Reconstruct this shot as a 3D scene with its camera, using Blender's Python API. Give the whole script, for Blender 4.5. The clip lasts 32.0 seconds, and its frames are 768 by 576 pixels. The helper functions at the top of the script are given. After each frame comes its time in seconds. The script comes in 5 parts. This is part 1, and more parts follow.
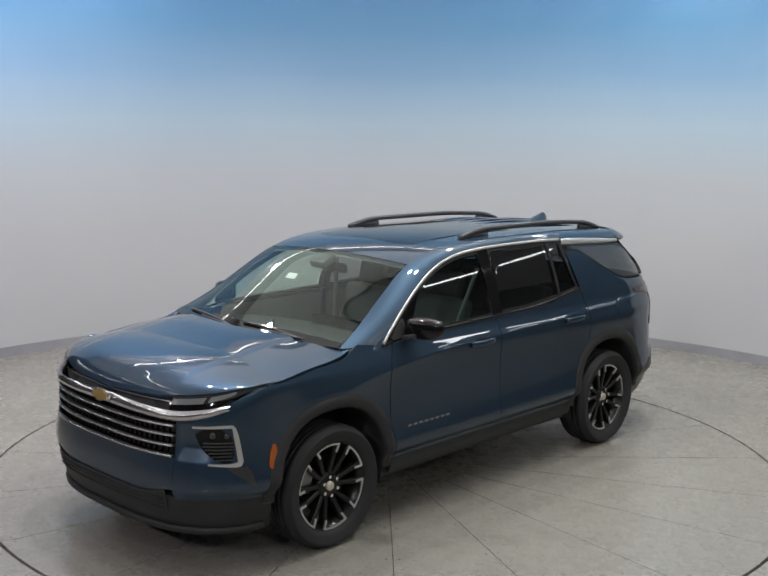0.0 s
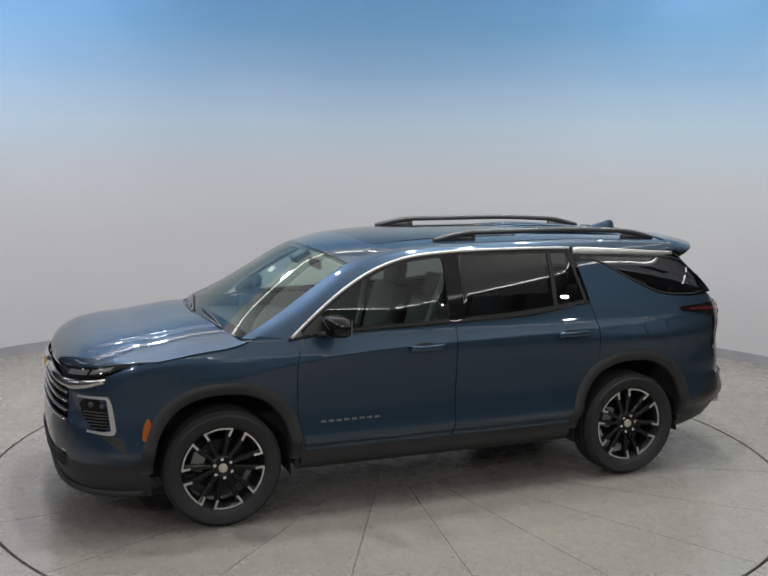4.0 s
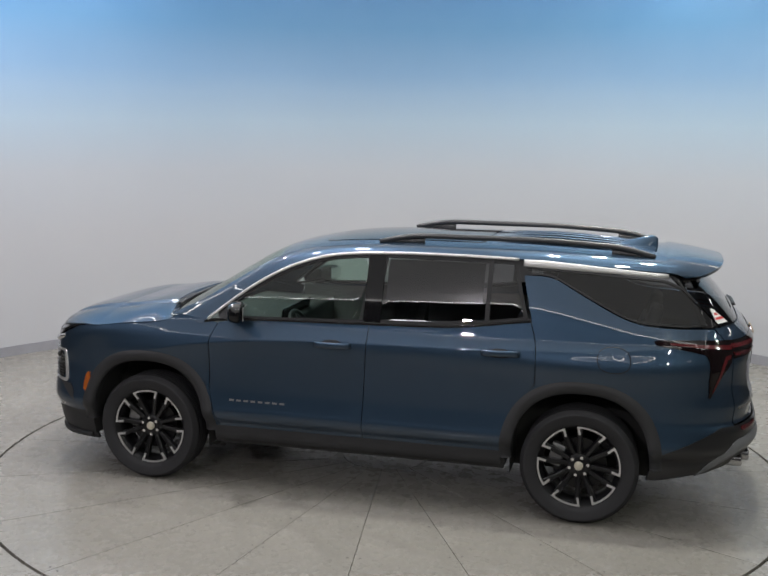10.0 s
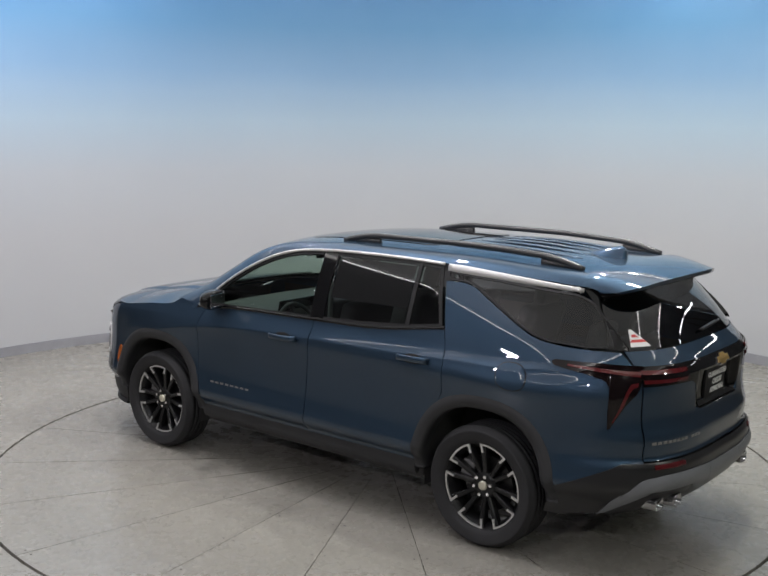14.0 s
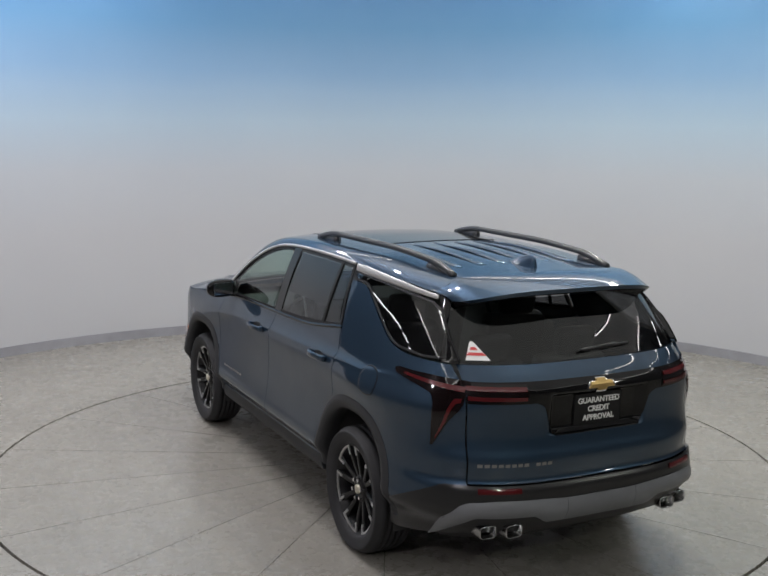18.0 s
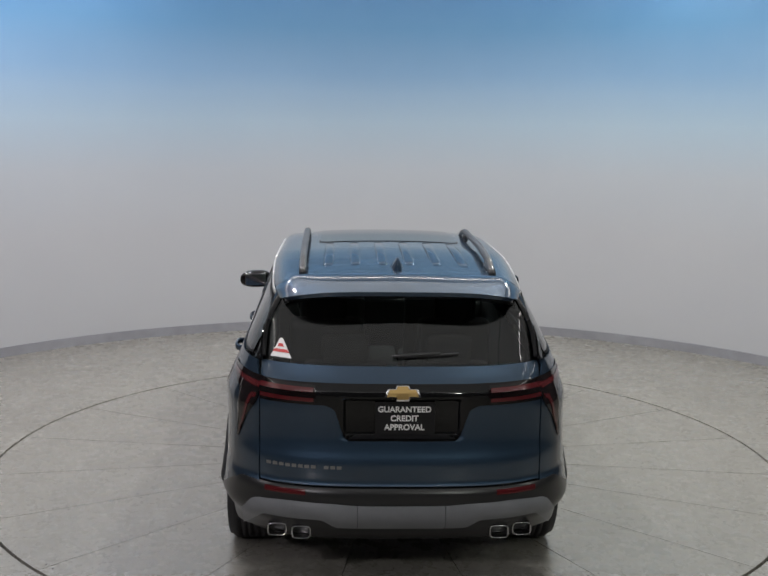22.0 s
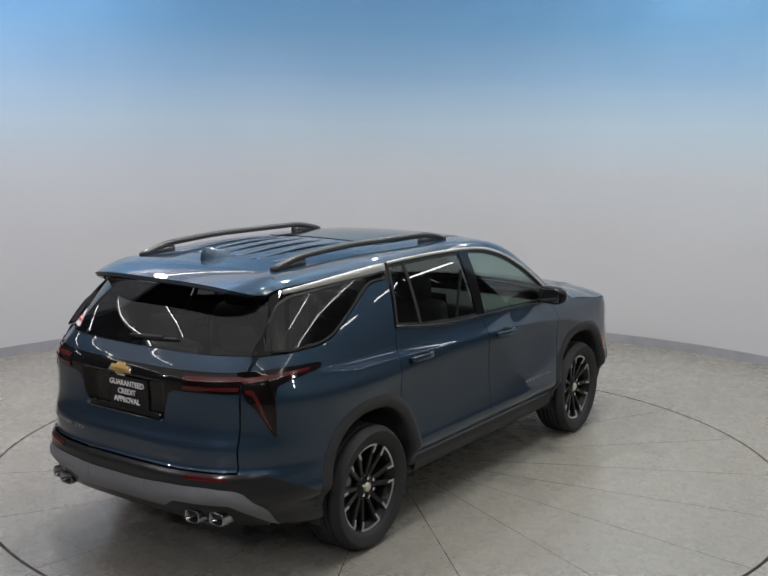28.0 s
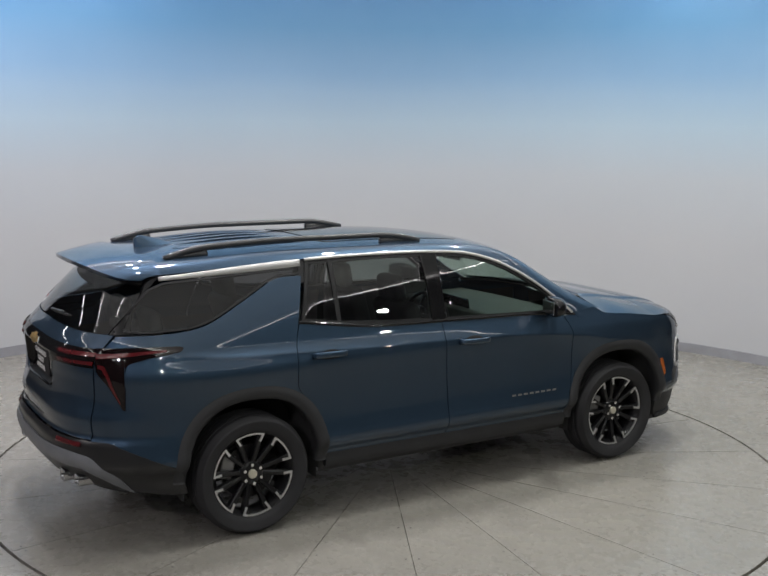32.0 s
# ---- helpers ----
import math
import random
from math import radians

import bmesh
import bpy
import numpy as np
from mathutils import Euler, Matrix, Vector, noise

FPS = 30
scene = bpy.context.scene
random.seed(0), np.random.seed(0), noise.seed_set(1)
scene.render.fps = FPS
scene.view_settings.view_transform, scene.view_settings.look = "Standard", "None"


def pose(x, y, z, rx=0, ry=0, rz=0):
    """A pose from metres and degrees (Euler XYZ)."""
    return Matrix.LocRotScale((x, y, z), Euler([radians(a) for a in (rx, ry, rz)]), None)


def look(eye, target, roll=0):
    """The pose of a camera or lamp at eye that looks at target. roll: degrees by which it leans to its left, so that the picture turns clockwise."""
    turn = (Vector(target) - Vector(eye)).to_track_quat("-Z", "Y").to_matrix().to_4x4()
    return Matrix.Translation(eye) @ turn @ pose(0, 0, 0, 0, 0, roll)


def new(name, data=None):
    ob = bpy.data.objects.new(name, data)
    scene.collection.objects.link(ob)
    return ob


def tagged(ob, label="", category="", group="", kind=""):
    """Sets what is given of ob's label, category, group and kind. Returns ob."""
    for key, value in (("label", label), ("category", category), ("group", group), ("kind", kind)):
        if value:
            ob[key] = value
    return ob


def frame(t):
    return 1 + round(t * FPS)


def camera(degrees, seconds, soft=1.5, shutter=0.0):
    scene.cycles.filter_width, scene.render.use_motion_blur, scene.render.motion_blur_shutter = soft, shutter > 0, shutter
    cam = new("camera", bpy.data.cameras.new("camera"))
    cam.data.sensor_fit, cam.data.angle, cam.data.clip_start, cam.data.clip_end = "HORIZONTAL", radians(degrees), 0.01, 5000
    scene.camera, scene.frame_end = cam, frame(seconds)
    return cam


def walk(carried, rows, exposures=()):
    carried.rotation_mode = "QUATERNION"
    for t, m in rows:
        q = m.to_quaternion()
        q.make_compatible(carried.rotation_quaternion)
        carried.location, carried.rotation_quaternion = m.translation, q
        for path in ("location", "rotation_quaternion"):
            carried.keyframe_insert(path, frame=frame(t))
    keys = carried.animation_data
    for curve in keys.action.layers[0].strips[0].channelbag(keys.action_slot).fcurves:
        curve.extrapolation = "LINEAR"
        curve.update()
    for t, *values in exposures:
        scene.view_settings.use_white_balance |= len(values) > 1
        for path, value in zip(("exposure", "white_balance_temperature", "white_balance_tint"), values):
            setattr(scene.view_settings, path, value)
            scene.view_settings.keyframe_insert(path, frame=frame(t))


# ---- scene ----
EYE = Vector((0.0, -7.813, 2.564))
AIM = EYE + Vector((-0.00468, 0.98780, -0.15563))
cam = camera(40.87, 32.0, soft=1.7)
walk(cam, [(0.0, look(EYE, AIM, 0.767)), (32.0, look(EYE, AIM, 0.767))], [(0.0, -0.12), (3.0, -0.10), (8.0, -0.06), (13.0, -0.06), (17.0, -0.14), (20.0, -0.26), (25.5, -0.30), (28.0, -0.15), (30.0, -0.14), (32.0, -0.14)])

# ---- light: the hall's ceiling lamps, and a dim even fill added all round ----
world = bpy.data.worlds.new("world")
world.use_nodes = True
world.node_tree.nodes["Background"].inputs["Color"].default_value = (0.5, 0.52, 0.55, 1)
world.node_tree.nodes["Background"].inputs["Strength"].default_value = 0.05
scene.world = world

CEILING = 5.40
# x, y, watts, radius of the round lamps under the ceiling
# six unseen overhead lamps, added to light the car without showing in the windscreen
LAMPS = [(sx * x, y, w, 0.10) for sx in (-1, 1) for x, y, w in ((1.25, -0.35, 84), (2.3, -0.55, 66), (1.7, -2.3, 34))]
LAMPS += [(-3.2, 2.1, 88, 0.10), (2.3, 2.1, 88, 0.10)]
for lx, ly, watts, lr in LAMPS:
    data = bpy.data.lights.new("lamp_light", "AREA")
    data.shape, data.size, data.energy = "DISK", 2 * lr, watts
    data.color = (0.99, 0.955, 1.0) if lx < 0 else (0.985, 0.99, 0.945)
    new("lamp_light", data).matrix_world = pose(lx, ly, CEILING - 0.225)
# x, y, z, watts of the floodlights on the hall walls and over the curved wall; they all face the turntable
FLOODS = [(2.6, -9.30, 4.75, 66), (-3.3, -9.30, 4.85, 105), (7.11, -4.4, 4.05, 28), (-7.11, -4.4, 4.05, 42), (3.25, 4.0, 4.55, 16), (-3.25, 4.0, 4.55, 16)]
for lx, ly, lz, watts in FLOODS:
    data = bpy.data.lights.new("flood_light", "AREA")
    data.shape, data.size, data.energy, data.color = "DISK", 0.18, watts * 1.1, (1.0, 0.94, 1.0) if lx < 0 else (0.97, 1.0, 0.91)
    new("flood_light", data).matrix_world = look((lx, ly, lz), (0.0, 0.0, 0.6))


# ---- materials ----
def material(name, color=(0.5, 0.5, 0.5), rough=0.5, metal=0.0, coat=0.0, spec=0.5):
    m = bpy.data.materials.new(name)
    m.use_nodes = True
    b = m.node_tree.nodes["Principled BSDF"]
    b.inputs["Base Color"].default_value = (*color, 1)
    b.inputs["Roughness"].default_value = rough
    b.inputs["Metallic"].default_value = metal
    b.inputs["Coat Weight"].default_value = coat
    b.inputs["Coat Roughness"].default_value = 0.02
    b.inputs["Specular IOR Level"].default_value = spec
    return m


def node(m, kind, **given):
    n = m.node_tree.nodes.new(kind)
    for k, v in given.items():
        n.inputs[k].default_value = v
    return n


def join(m, a, b):
    m.node_tree.links.new(a, b)


def bsdf(m):
    return m.node_tree.nodes["Principled BSDF"]


def coords(m, kind="Object", scale=(1, 1, 1)):
    c, s = m.node_tree.nodes.new("ShaderNodeTexCoord"), node(m, "ShaderNodeMapping", Scale=scale)
    join(m, c.outputs[kind], s.inputs["Vector"])
    return s.outputs["Vector"]


def noise_tex(m, vector, scale, detail=3.0, rough=0.55):
    n = node(m, "ShaderNodeTexNoise", Scale=scale, Detail=detail, Roughness=rough)
    join(m, vector, n.inputs["Vector"])
    return n.outputs["Fac"]


def ramp(m, fac, *stops):
    r = m.node_tree.nodes.new("ShaderNodeValToRGB")
    e = r.color_ramp.elements
    while len(e) < len(stops):
        e.new(0.5)
    for el, (p, c) in zip(e, stops):
        el.position, el.color = p, (*c, 1) if not isinstance(c, float) else (c, c, c, 1)
    join(m, fac, r.inputs["Fac"])
    return r.outputs["Color"]


def mix(m, fac, a, b, blend="MIX"):
    n = m.node_tree.nodes.new("ShaderNodeMix")
    n.data_type, n.blend_type = "RGBA", blend
    for sock, v in ((n.inputs[0], fac), (n.inputs[6], a), (n.inputs[7], b)):
        if isinstance(v, (int, float)):
            sock.default_value = v
        elif isinstance(v, tuple):
            sock.default_value = (*v, 1)
        else:
            join(m, v, sock)
    return n.outputs[2]


def bump(m, height, strength, distance=0.01):
    n = node(m, "ShaderNodeBump", Strength=strength, Distance=distance)
    join(m, height, n.inputs["Height"])
    join(m, n.outputs["Normal"], bsdf(m).inputs["Normal"])


def concrete(name, low, high, stain):
    m = material(name, rough=0.35)
    v = coords(m)
    big, fine, spots = noise_tex(m, v, 0.9, 5), noise_tex(m, v, 38, 4, 0.7), noise_tex(m, v, 6.5, 6, 0.65)
    c = ramp(m, big, (0.3, low), (0.7, high))
    c = mix(m, ramp(m, spots, (0.42, 0.0), (0.62, 0.55)), c, stain)
    c = mix(m, 0.22, c, ramp(m, fine, (0.35, (0.16, 0.155, 0.145)), (0.65, (0.52, 0.51, 0.48))))
    vor = node(m, "ShaderNodeTexVoronoi", Scale=5.0)
    join(m, v, vor.inputs["Vector"])
    speck = ramp(m, vor.outputs["Distance"], (0.006, 1.0), (0.013, 0.0))
    some = ramp(m, noise_tex(m, v, 2.3, 2), (0.62, 0.0), (0.70, 0.4))
    c = mix(m, mix(m, 1.0, speck, some, "MULTIPLY"), c, (0.06, 0.055, 0.05))
    scuff = noise_tex(m, coords(m, "Object", (1.2, 14.0, 1.0)), 2.6, 5, 0.7)
    c = mix(m, ramp(m, scuff, (0.60, 0.0), (0.70, 0.35)), c, (0.17, 0.165, 0.15))
    join(m, c, bsdf(m).inputs["Base Color"])
    join(m, ramp(m, spots, (0.3, 0.20), (0.7, 0.36)), bsdf(m).inputs["Roughness"])
    bump(m, fine, 0.10, 0.004)
    return m


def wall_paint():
    """Off-white below, an added blue that deepens upward, white again at the top."""
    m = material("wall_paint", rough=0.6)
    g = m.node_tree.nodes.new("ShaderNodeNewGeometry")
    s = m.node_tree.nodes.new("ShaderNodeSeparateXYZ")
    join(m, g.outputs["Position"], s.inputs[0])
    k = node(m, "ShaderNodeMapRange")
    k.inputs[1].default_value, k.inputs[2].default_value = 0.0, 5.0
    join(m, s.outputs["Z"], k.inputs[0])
    # the last stop is out of view, added to keep reflections less blue
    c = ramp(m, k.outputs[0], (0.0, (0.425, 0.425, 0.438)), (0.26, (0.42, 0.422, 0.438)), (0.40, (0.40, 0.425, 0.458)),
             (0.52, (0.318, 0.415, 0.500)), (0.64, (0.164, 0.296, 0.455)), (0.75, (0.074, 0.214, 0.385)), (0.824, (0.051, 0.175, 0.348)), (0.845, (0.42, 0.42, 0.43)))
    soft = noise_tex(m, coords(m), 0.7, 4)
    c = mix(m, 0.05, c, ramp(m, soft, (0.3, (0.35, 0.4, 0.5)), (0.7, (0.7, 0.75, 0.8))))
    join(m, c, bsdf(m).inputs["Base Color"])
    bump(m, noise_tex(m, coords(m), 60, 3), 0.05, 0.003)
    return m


def metallic_paint():
    """Dark blue flakes under a clear, hard coat."""
    m = material("blue_paint", (0.012, 0.042, 0.085), 0.44, 0.76, 1.0, 0.25)
    v = coords(m)
    bsdf(m).inputs["Coat IOR"].default_value = 1.52
    bsdf(m).inputs["Specular Tint"].default_value = (0.30, 0.30, 0.30, 1)
    bsdf(m).inputs["Coat Roughness"].default_value = 0.012
    c = ramp(m, noise_tex(m, v, 900, 1), (0.3, (0.0205, 0.040, 0.067)), (0.75, (0.0425, 0.075, 0.120)))
    join(m, c, bsdf(m).inputs["Base Color"])
    join(m, ramp(m, noise_tex(m, v, 3.0, 2), (0.3, 0.41), (0.7, 0.47)), bsdf(m).inputs["Roughness"])
    return m


def grained(name, color, rough, grain=300.0, strength=0.2):
    m = material(name, color, rough, spec=0.35)
    v = coords(m)
    n, w = noise_tex(m, v, grain, 2), noise_tex(m, v, 5, 4)
    join(m, mix(m, ramp(m, w, (0.35, 0.0), (0.7, 0.35)), color, tuple(min(1, c * 1.6 + 0.004) for c in color)), bsdf(m).inputs["Base Color"])
    bump(m, n, strength, 0.002)
    return m


def glass(name, tint, sheen=(1.0, 1.0, 1.0)):
    m = material(name, tint, 0.0)
    b = bsdf(m)
    t = node(m, "ShaderNodeBsdfTransparent", Color=(*tint, 1))
    g = node(m, "ShaderNodeBsdfGlossy", Roughness=0.0, Color=(*sheen, 1))
    f = node(m, "ShaderNodeLayerWeight", Blend=0.5)
    p = m.node_tree.nodes.new("ShaderNodeMath")
    p.operation, p.inputs[1].default_value = "POWER", 5.0
    q = m.node_tree.nodes.new("ShaderNodeMath")
    q.operation, q.inputs[1].default_value, q.inputs[2].default_value = "MULTIPLY_ADD", 0.93, 0.062
    join(m, f.outputs["Facing"], p.inputs[0])
    join(m, p.outputs[0], q.inputs[0])
    s = m.node_tree.nodes.new("ShaderNodeMixShader")
    join(m, q.outputs[0], s.inputs[0])
    join(m, t.outputs[0], s.inputs[1])
    join(m, g.outputs[0], s.inputs[2])
    join(m, s.outputs[0], m.node_tree.nodes["Material Output"].inputs["Surface"])
    m.node_tree.nodes.remove(b)
    return m


def glowing(name, color, strength):
    m = material(name, color, 0.4)
    bsdf(m).inputs["Emission Color"].default_value = (*color, 1)
    bsdf(m).inputs["Emission Strength"].default_value = strength
    return m


PAINT = metallic_paint()
CLADDING = grained("black_cladding", (0.021, 0.0215, 0.0235), 0.55)
GLOSS_BLACK = material("gloss_black", (0.005, 0.005, 0.0055), 0.06, 0.0, 0.0, 0.4)
SATIN_BLACK = material("satin_black", (0.034, 0.034, 0.036), 0.35)
FRAME_BLACK = material("frame_black", (0.010, 0.010, 0.011), 0.5, 0.0, 0.0, 0.3)
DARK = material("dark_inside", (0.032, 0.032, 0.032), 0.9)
BUMPER_BLACK = material("bumper_black", (0.017, 0.017, 0.018), 0.28, 0.0, 0.0, 0.4)
RUBBER = grained("tyre_rubber", (0.019, 0.019, 0.021), 0.7, 160.0, 0.35)
CHROME = material("chrome", (0.80, 0.80, 0.81), 0.12, 1.0)
DARK_CHROME = material("dark_chrome", (0.42, 0.42, 0.43), 0.16, 1.0)
SILVER = material("satin_silver", (0.60, 0.595, 0.59), 0.40, 0.7)
SATIN_CHROME = material("satin_chrome", (0.58, 0.58, 0.59), 0.16, 1.0)
GREY_TRIM = grained("grey_skid_paint", (0.135, 0.14, 0.15), 0.42, 400.0, 0.05)
RIM_BLACK = material("rim_black", (0.008, 0.008, 0.009), 0.28, 0.0, 0.0, 0.3)
RIM_BRIGHT = material("machined_alloy", (0.62, 0.62, 0.63), 0.28, 0.85)
CLEAR_GLASS = glass("clear_glass", (0.53, 0.64, 0.58))
SCREEN_GLASS = glass("screen_glass", (0.75, 0.84, 0.78), (0.80, 0.85, 0.81))
PRIVACY_GLASS = glass("privacy_glass", (0.30, 0.305, 0.31))
RED_LENS = material("red_lens", (0.080, 0.008, 0.010), 0.12, 0.0, 0.6)
SMOKED_LENS = material("smoked_lens", (0.006, 0.003, 0.0033), 0.06, 0.0, 0.2)
AMBER = material("amber_lens", (0.34, 0.085, 0.012), 0.25, 0.0, 0.5)
LAMP_WHITE = material("lamp_white", (0.10, 0.103, 0.107), 0.2, 0.2, 0.6)
LENS_DARK = material("lens_dark", (0.05, 0.05, 0.052), 0.08, 0.3, 0.5)
BADGE = material("dull_silver", (0.24, 0.24, 0.24), 0.4, 0.6)
GOLD = material("gold_emblem", (0.50, 0.34, 0.13), 0.36, 0.7)
CAP = material("cream_cap", (0.58, 0.55, 0.45), 0.35, 0.4)
WHITE_PRINT = material("white_print", (0.75, 0.75, 0.74), 0.5)
GREY_PAPER = material("grey_paper", (0.08, 0.08, 0.08), 0.6)
RED_PRINT = material("red_print", (0.55, 0.06, 0.06), 0.5)
LEATHER = grained("grey_leather", (0.125, 0.13, 0.13), 0.5, 220.0, 0.3)
DASH = grained("dash_black", (0.036, 0.037, 0.037), 0.6, 220.0, 0.3)
LIGHT_TRIM = grained("light_trim", (0.30, 0.32, 0.31), 0.6, 200.0, 0.1)
FLOOR = concrete("concrete_floor", (0.178, 0.167, 0.143), (0.228, 0.215, 0.186), (0.146, 0.135, 0.111))
PLATE = concrete("turntable_concrete", (0.172, 0.162, 0.139), (0.222, 0.209, 0.181), (0.144, 0.133, 0.110))
BOLT = material("bolt_steel", (0.10, 0.095, 0.09), 0.5, 0.3)
SEAM = grained("seam_black", (0.05, 0.048, 0.044), 0.8)
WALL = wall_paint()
BASE = grained("baseboard_grey", (0.235, 0.235, 0.255), 0.5, 120.0, 0.05)
HALL_WALL = grained("hall_wall", (0.055, 0.055, 0.06), 0.8, 30.0, 0.1)
STRIP_GLOW = glowing("strip_glow", (1.0, 0.97, 0.95), 16.0)
# glow of the added fill panel
FILL_GLOW = glowing("fill_panel_glow", (1.0, 0.99, 0.97), 0.70)
BATTEN_GLOW = glowing("batten_glow", (0.96, 0.97, 1.0), 14.0)
# even glow added to the unseen ceiling, as fill and for reflections
CANOPY = glowing("glowing_ceiling", (0.75, 0.75, 0.75), 0.36)


# ---- mesh helpers ----
def mesh_ob(name, verts, faces, mat, parent=None, smooth=True, label=""):
    me = bpy.data.meshes.new(name)
    me.from_pydata([tuple(map(float, v)) for v in verts], [], [tuple(map(int, f)) for f in faces])
    me.materials.append(mat)
    me.polygons.foreach_set("use_smooth", [smooth] * len(me.polygons))
    me.update()
    ob = new(name, me)
    ob.parent = parent
    if label:
        ob["label"] = label
    return ob


def part(name, bm, mat, parent=None, label="", smooth=False):
    me = bpy.data.meshes.new(name)
    bm.to_mesh(me)
    bm.free()
    me.materials.append(mat)
    if smooth:
        me.polygons.foreach_set("use_smooth", [True] * len(me.polygons))
    ob = new(name, me)
    ob.parent = parent
    if label:
        ob["label"] = label
    return ob


def box(sx, sy, sz, m=None, bevel=0.0, seg=2):
    bm = bmesh.new()
    bmesh.ops.create_cube(bm, size=1.0, matrix=Matrix.Diagonal((sx, sy, sz, 1)))
    if bevel:
        bmesh.ops.bevel(bm, geom=bm.edges[:], offset=bevel, segments=seg, affect="EDGES", profile=0.6)
    if m is not None:
        bm.transform(m)
    return bm


def disc(r, depth, m=None, n=24, r2=None, bevel=0.0):
    bm = bmesh.new()
    bmesh.ops.create_cone(bm, cap_ends=True, segments=n, radius1=r, radius2=r if r2 is None else r2, depth=depth)
    if bevel:
        bmesh.ops.bevel(bm, geom=[e for e in bm.edges if len(e.link_faces) == 2 and e.calc_face_angle() > 0.8],
                        offset=bevel, segments=2, affect="EDGES")
    if m is not None:
        bm.transform(m)
    return bm


def sheet(fn, nu, nv, depth=0.014, sgn=1, lift=0.0, fold=None):
    """A skin over u, v in 0..1 with its rim folded inward by depth. fn takes arrays u, v and returns x, y, z."""
    u, v = np.meshgrid(np.linspace(0, 1, nu + 1), np.linspace(0, 1, nv + 1), indexing="ij")
    p = np.stack(np.broadcast_arrays(*fn(u, v)), -1).astype(float)
    n = np.cross(np.gradient(p, axis=0), np.gradient(p, axis=1))
    n /= np.maximum(np.linalg.norm(n, axis=-1, keepdims=True), 1e-9)
    flip = ((p - np.array([0.0, 0.0, 0.8])) * n).sum() < 0
    if flip:
        n = -n
    p = p + n * lift
    q = p.copy()
    if sgn < 0:
        q[..., 1] *= -1
    idx = np.arange((nu + 1) * (nv + 1)).reshape(nu + 1, nv + 1)
    faces = [(idx[i, j], idx[i + 1, j], idx[i + 1, j + 1], idx[i, j + 1]) for i in range(nu) for j in range(nv)]
    verts = list(q.reshape(-1, 3))
    if depth:
        rim = ([(i, 0) for i in range(nu)] + [(nu, j) for j in range(nv)] + [(i, nv) for i in range(nu, 0, -1)]
               + [(0, j) for j in range(nv, 0, -1)])
        inner = p - n * depth if fold is None else p + np.array(fold)
        if sgn < 0:
            inner[..., 1] *= -1
        k = len(verts)
        verts += [q[a] for a in rim] + [inner[a] for a in rim]
        c = len(rim)
        faces += [(k + i, k + c + i, k + c + (i + 1) % c, k + (i + 1) % c) for i in range(c)]
    if flip != (sgn < 0):
        faces = [f[::-1] for f in faces]
    return verts, faces


def skin(name, fn, nu, nv, mat, parent, sgn=1, depth=0.014, lift=0.0, label="", fold=None):
    return mesh_ob(name, *sheet(fn, nu, nv, depth, sgn, lift, fold), mat, parent, True, label)


def sweep(path, section, closed=False, up=(0, 0, 1), caps=True, scale=None):
    """Carry a section (pairs: sideways, up) along a path of points."""
    path = np.asarray(path, float)
    k, c = len(path), len(section)
    t = np.gradient(path, axis=0)
    if closed:
        t = np.roll(path, -1, 0) - np.roll(path, 1, 0)
    t /= np.linalg.norm(t, axis=1, keepdims=True)
    a = np.cross(t, np.asarray(up, float))
    a /= np.maximum(np.linalg.norm(a, axis=1, keepdims=True), 1e-9)
    b = np.cross(a, t)
    verts, faces = [], []
    for i in range(k):
        g = 1.0 if scale is None else scale[i]
        for s in section:
            verts.append(path[i] + a[i] * s[0] * g + b[i] * s[1] * g)
    for i in range(k if closed else k - 1):
        for j in range(c):
            i2, j2 = (i + 1) % k, (j + 1) % c
            faces.append((i * c + j, i * c + j2, i2 * c + j2, i2 * c + j))
    if caps and not closed:
        faces += [tuple(range(c))[::-1], tuple((k - 1) * c + j for j in range(c))]
    return verts, faces


def oval(w, h, n=10, power=2.0):
    out = []
    for i in range(n):
        a = 2 * math.pi * i / n
        c, s = math.cos(a), math.sin(a)
        out.append((w * math.copysign(abs(c) ** (2 / power), c), h * math.copysign(abs(s) ** (2 / power), s)))
    return out


def lathe(profile, n=48):
    """Turn (radius, y) pairs about the y axis."""
    verts, faces = [], []
    c = len(profile)
    for i in range(n):
        a = 2 * math.pi * i / n
        verts += [(r * math.cos(a), y, r * math.sin(a)) for r, y in profile]
    for i in range(n):
        for j in range(c - 1):
            k = (i + 1) % n
            faces.append((i * c + j, i * c + j + 1, k * c + j + 1, k * c + j))
    return verts, faces


def rounded(points, rounds=2, closed=True):
    """Cut the corners of an outline."""
    p = [np.array(q, float) for q in points]
    for _ in range(rounds):
        out = []
        for i in range(len(p) if closed else len(p) - 1):
            a, b = p[i], p[(i + 1) % len(p)]
            out += [a * 0.75 + b * 0.25, a * 0.25 + b * 0.75]
        p = out if closed else [p[0], *out[1:-1], p[-1]]
    return np.array(p)


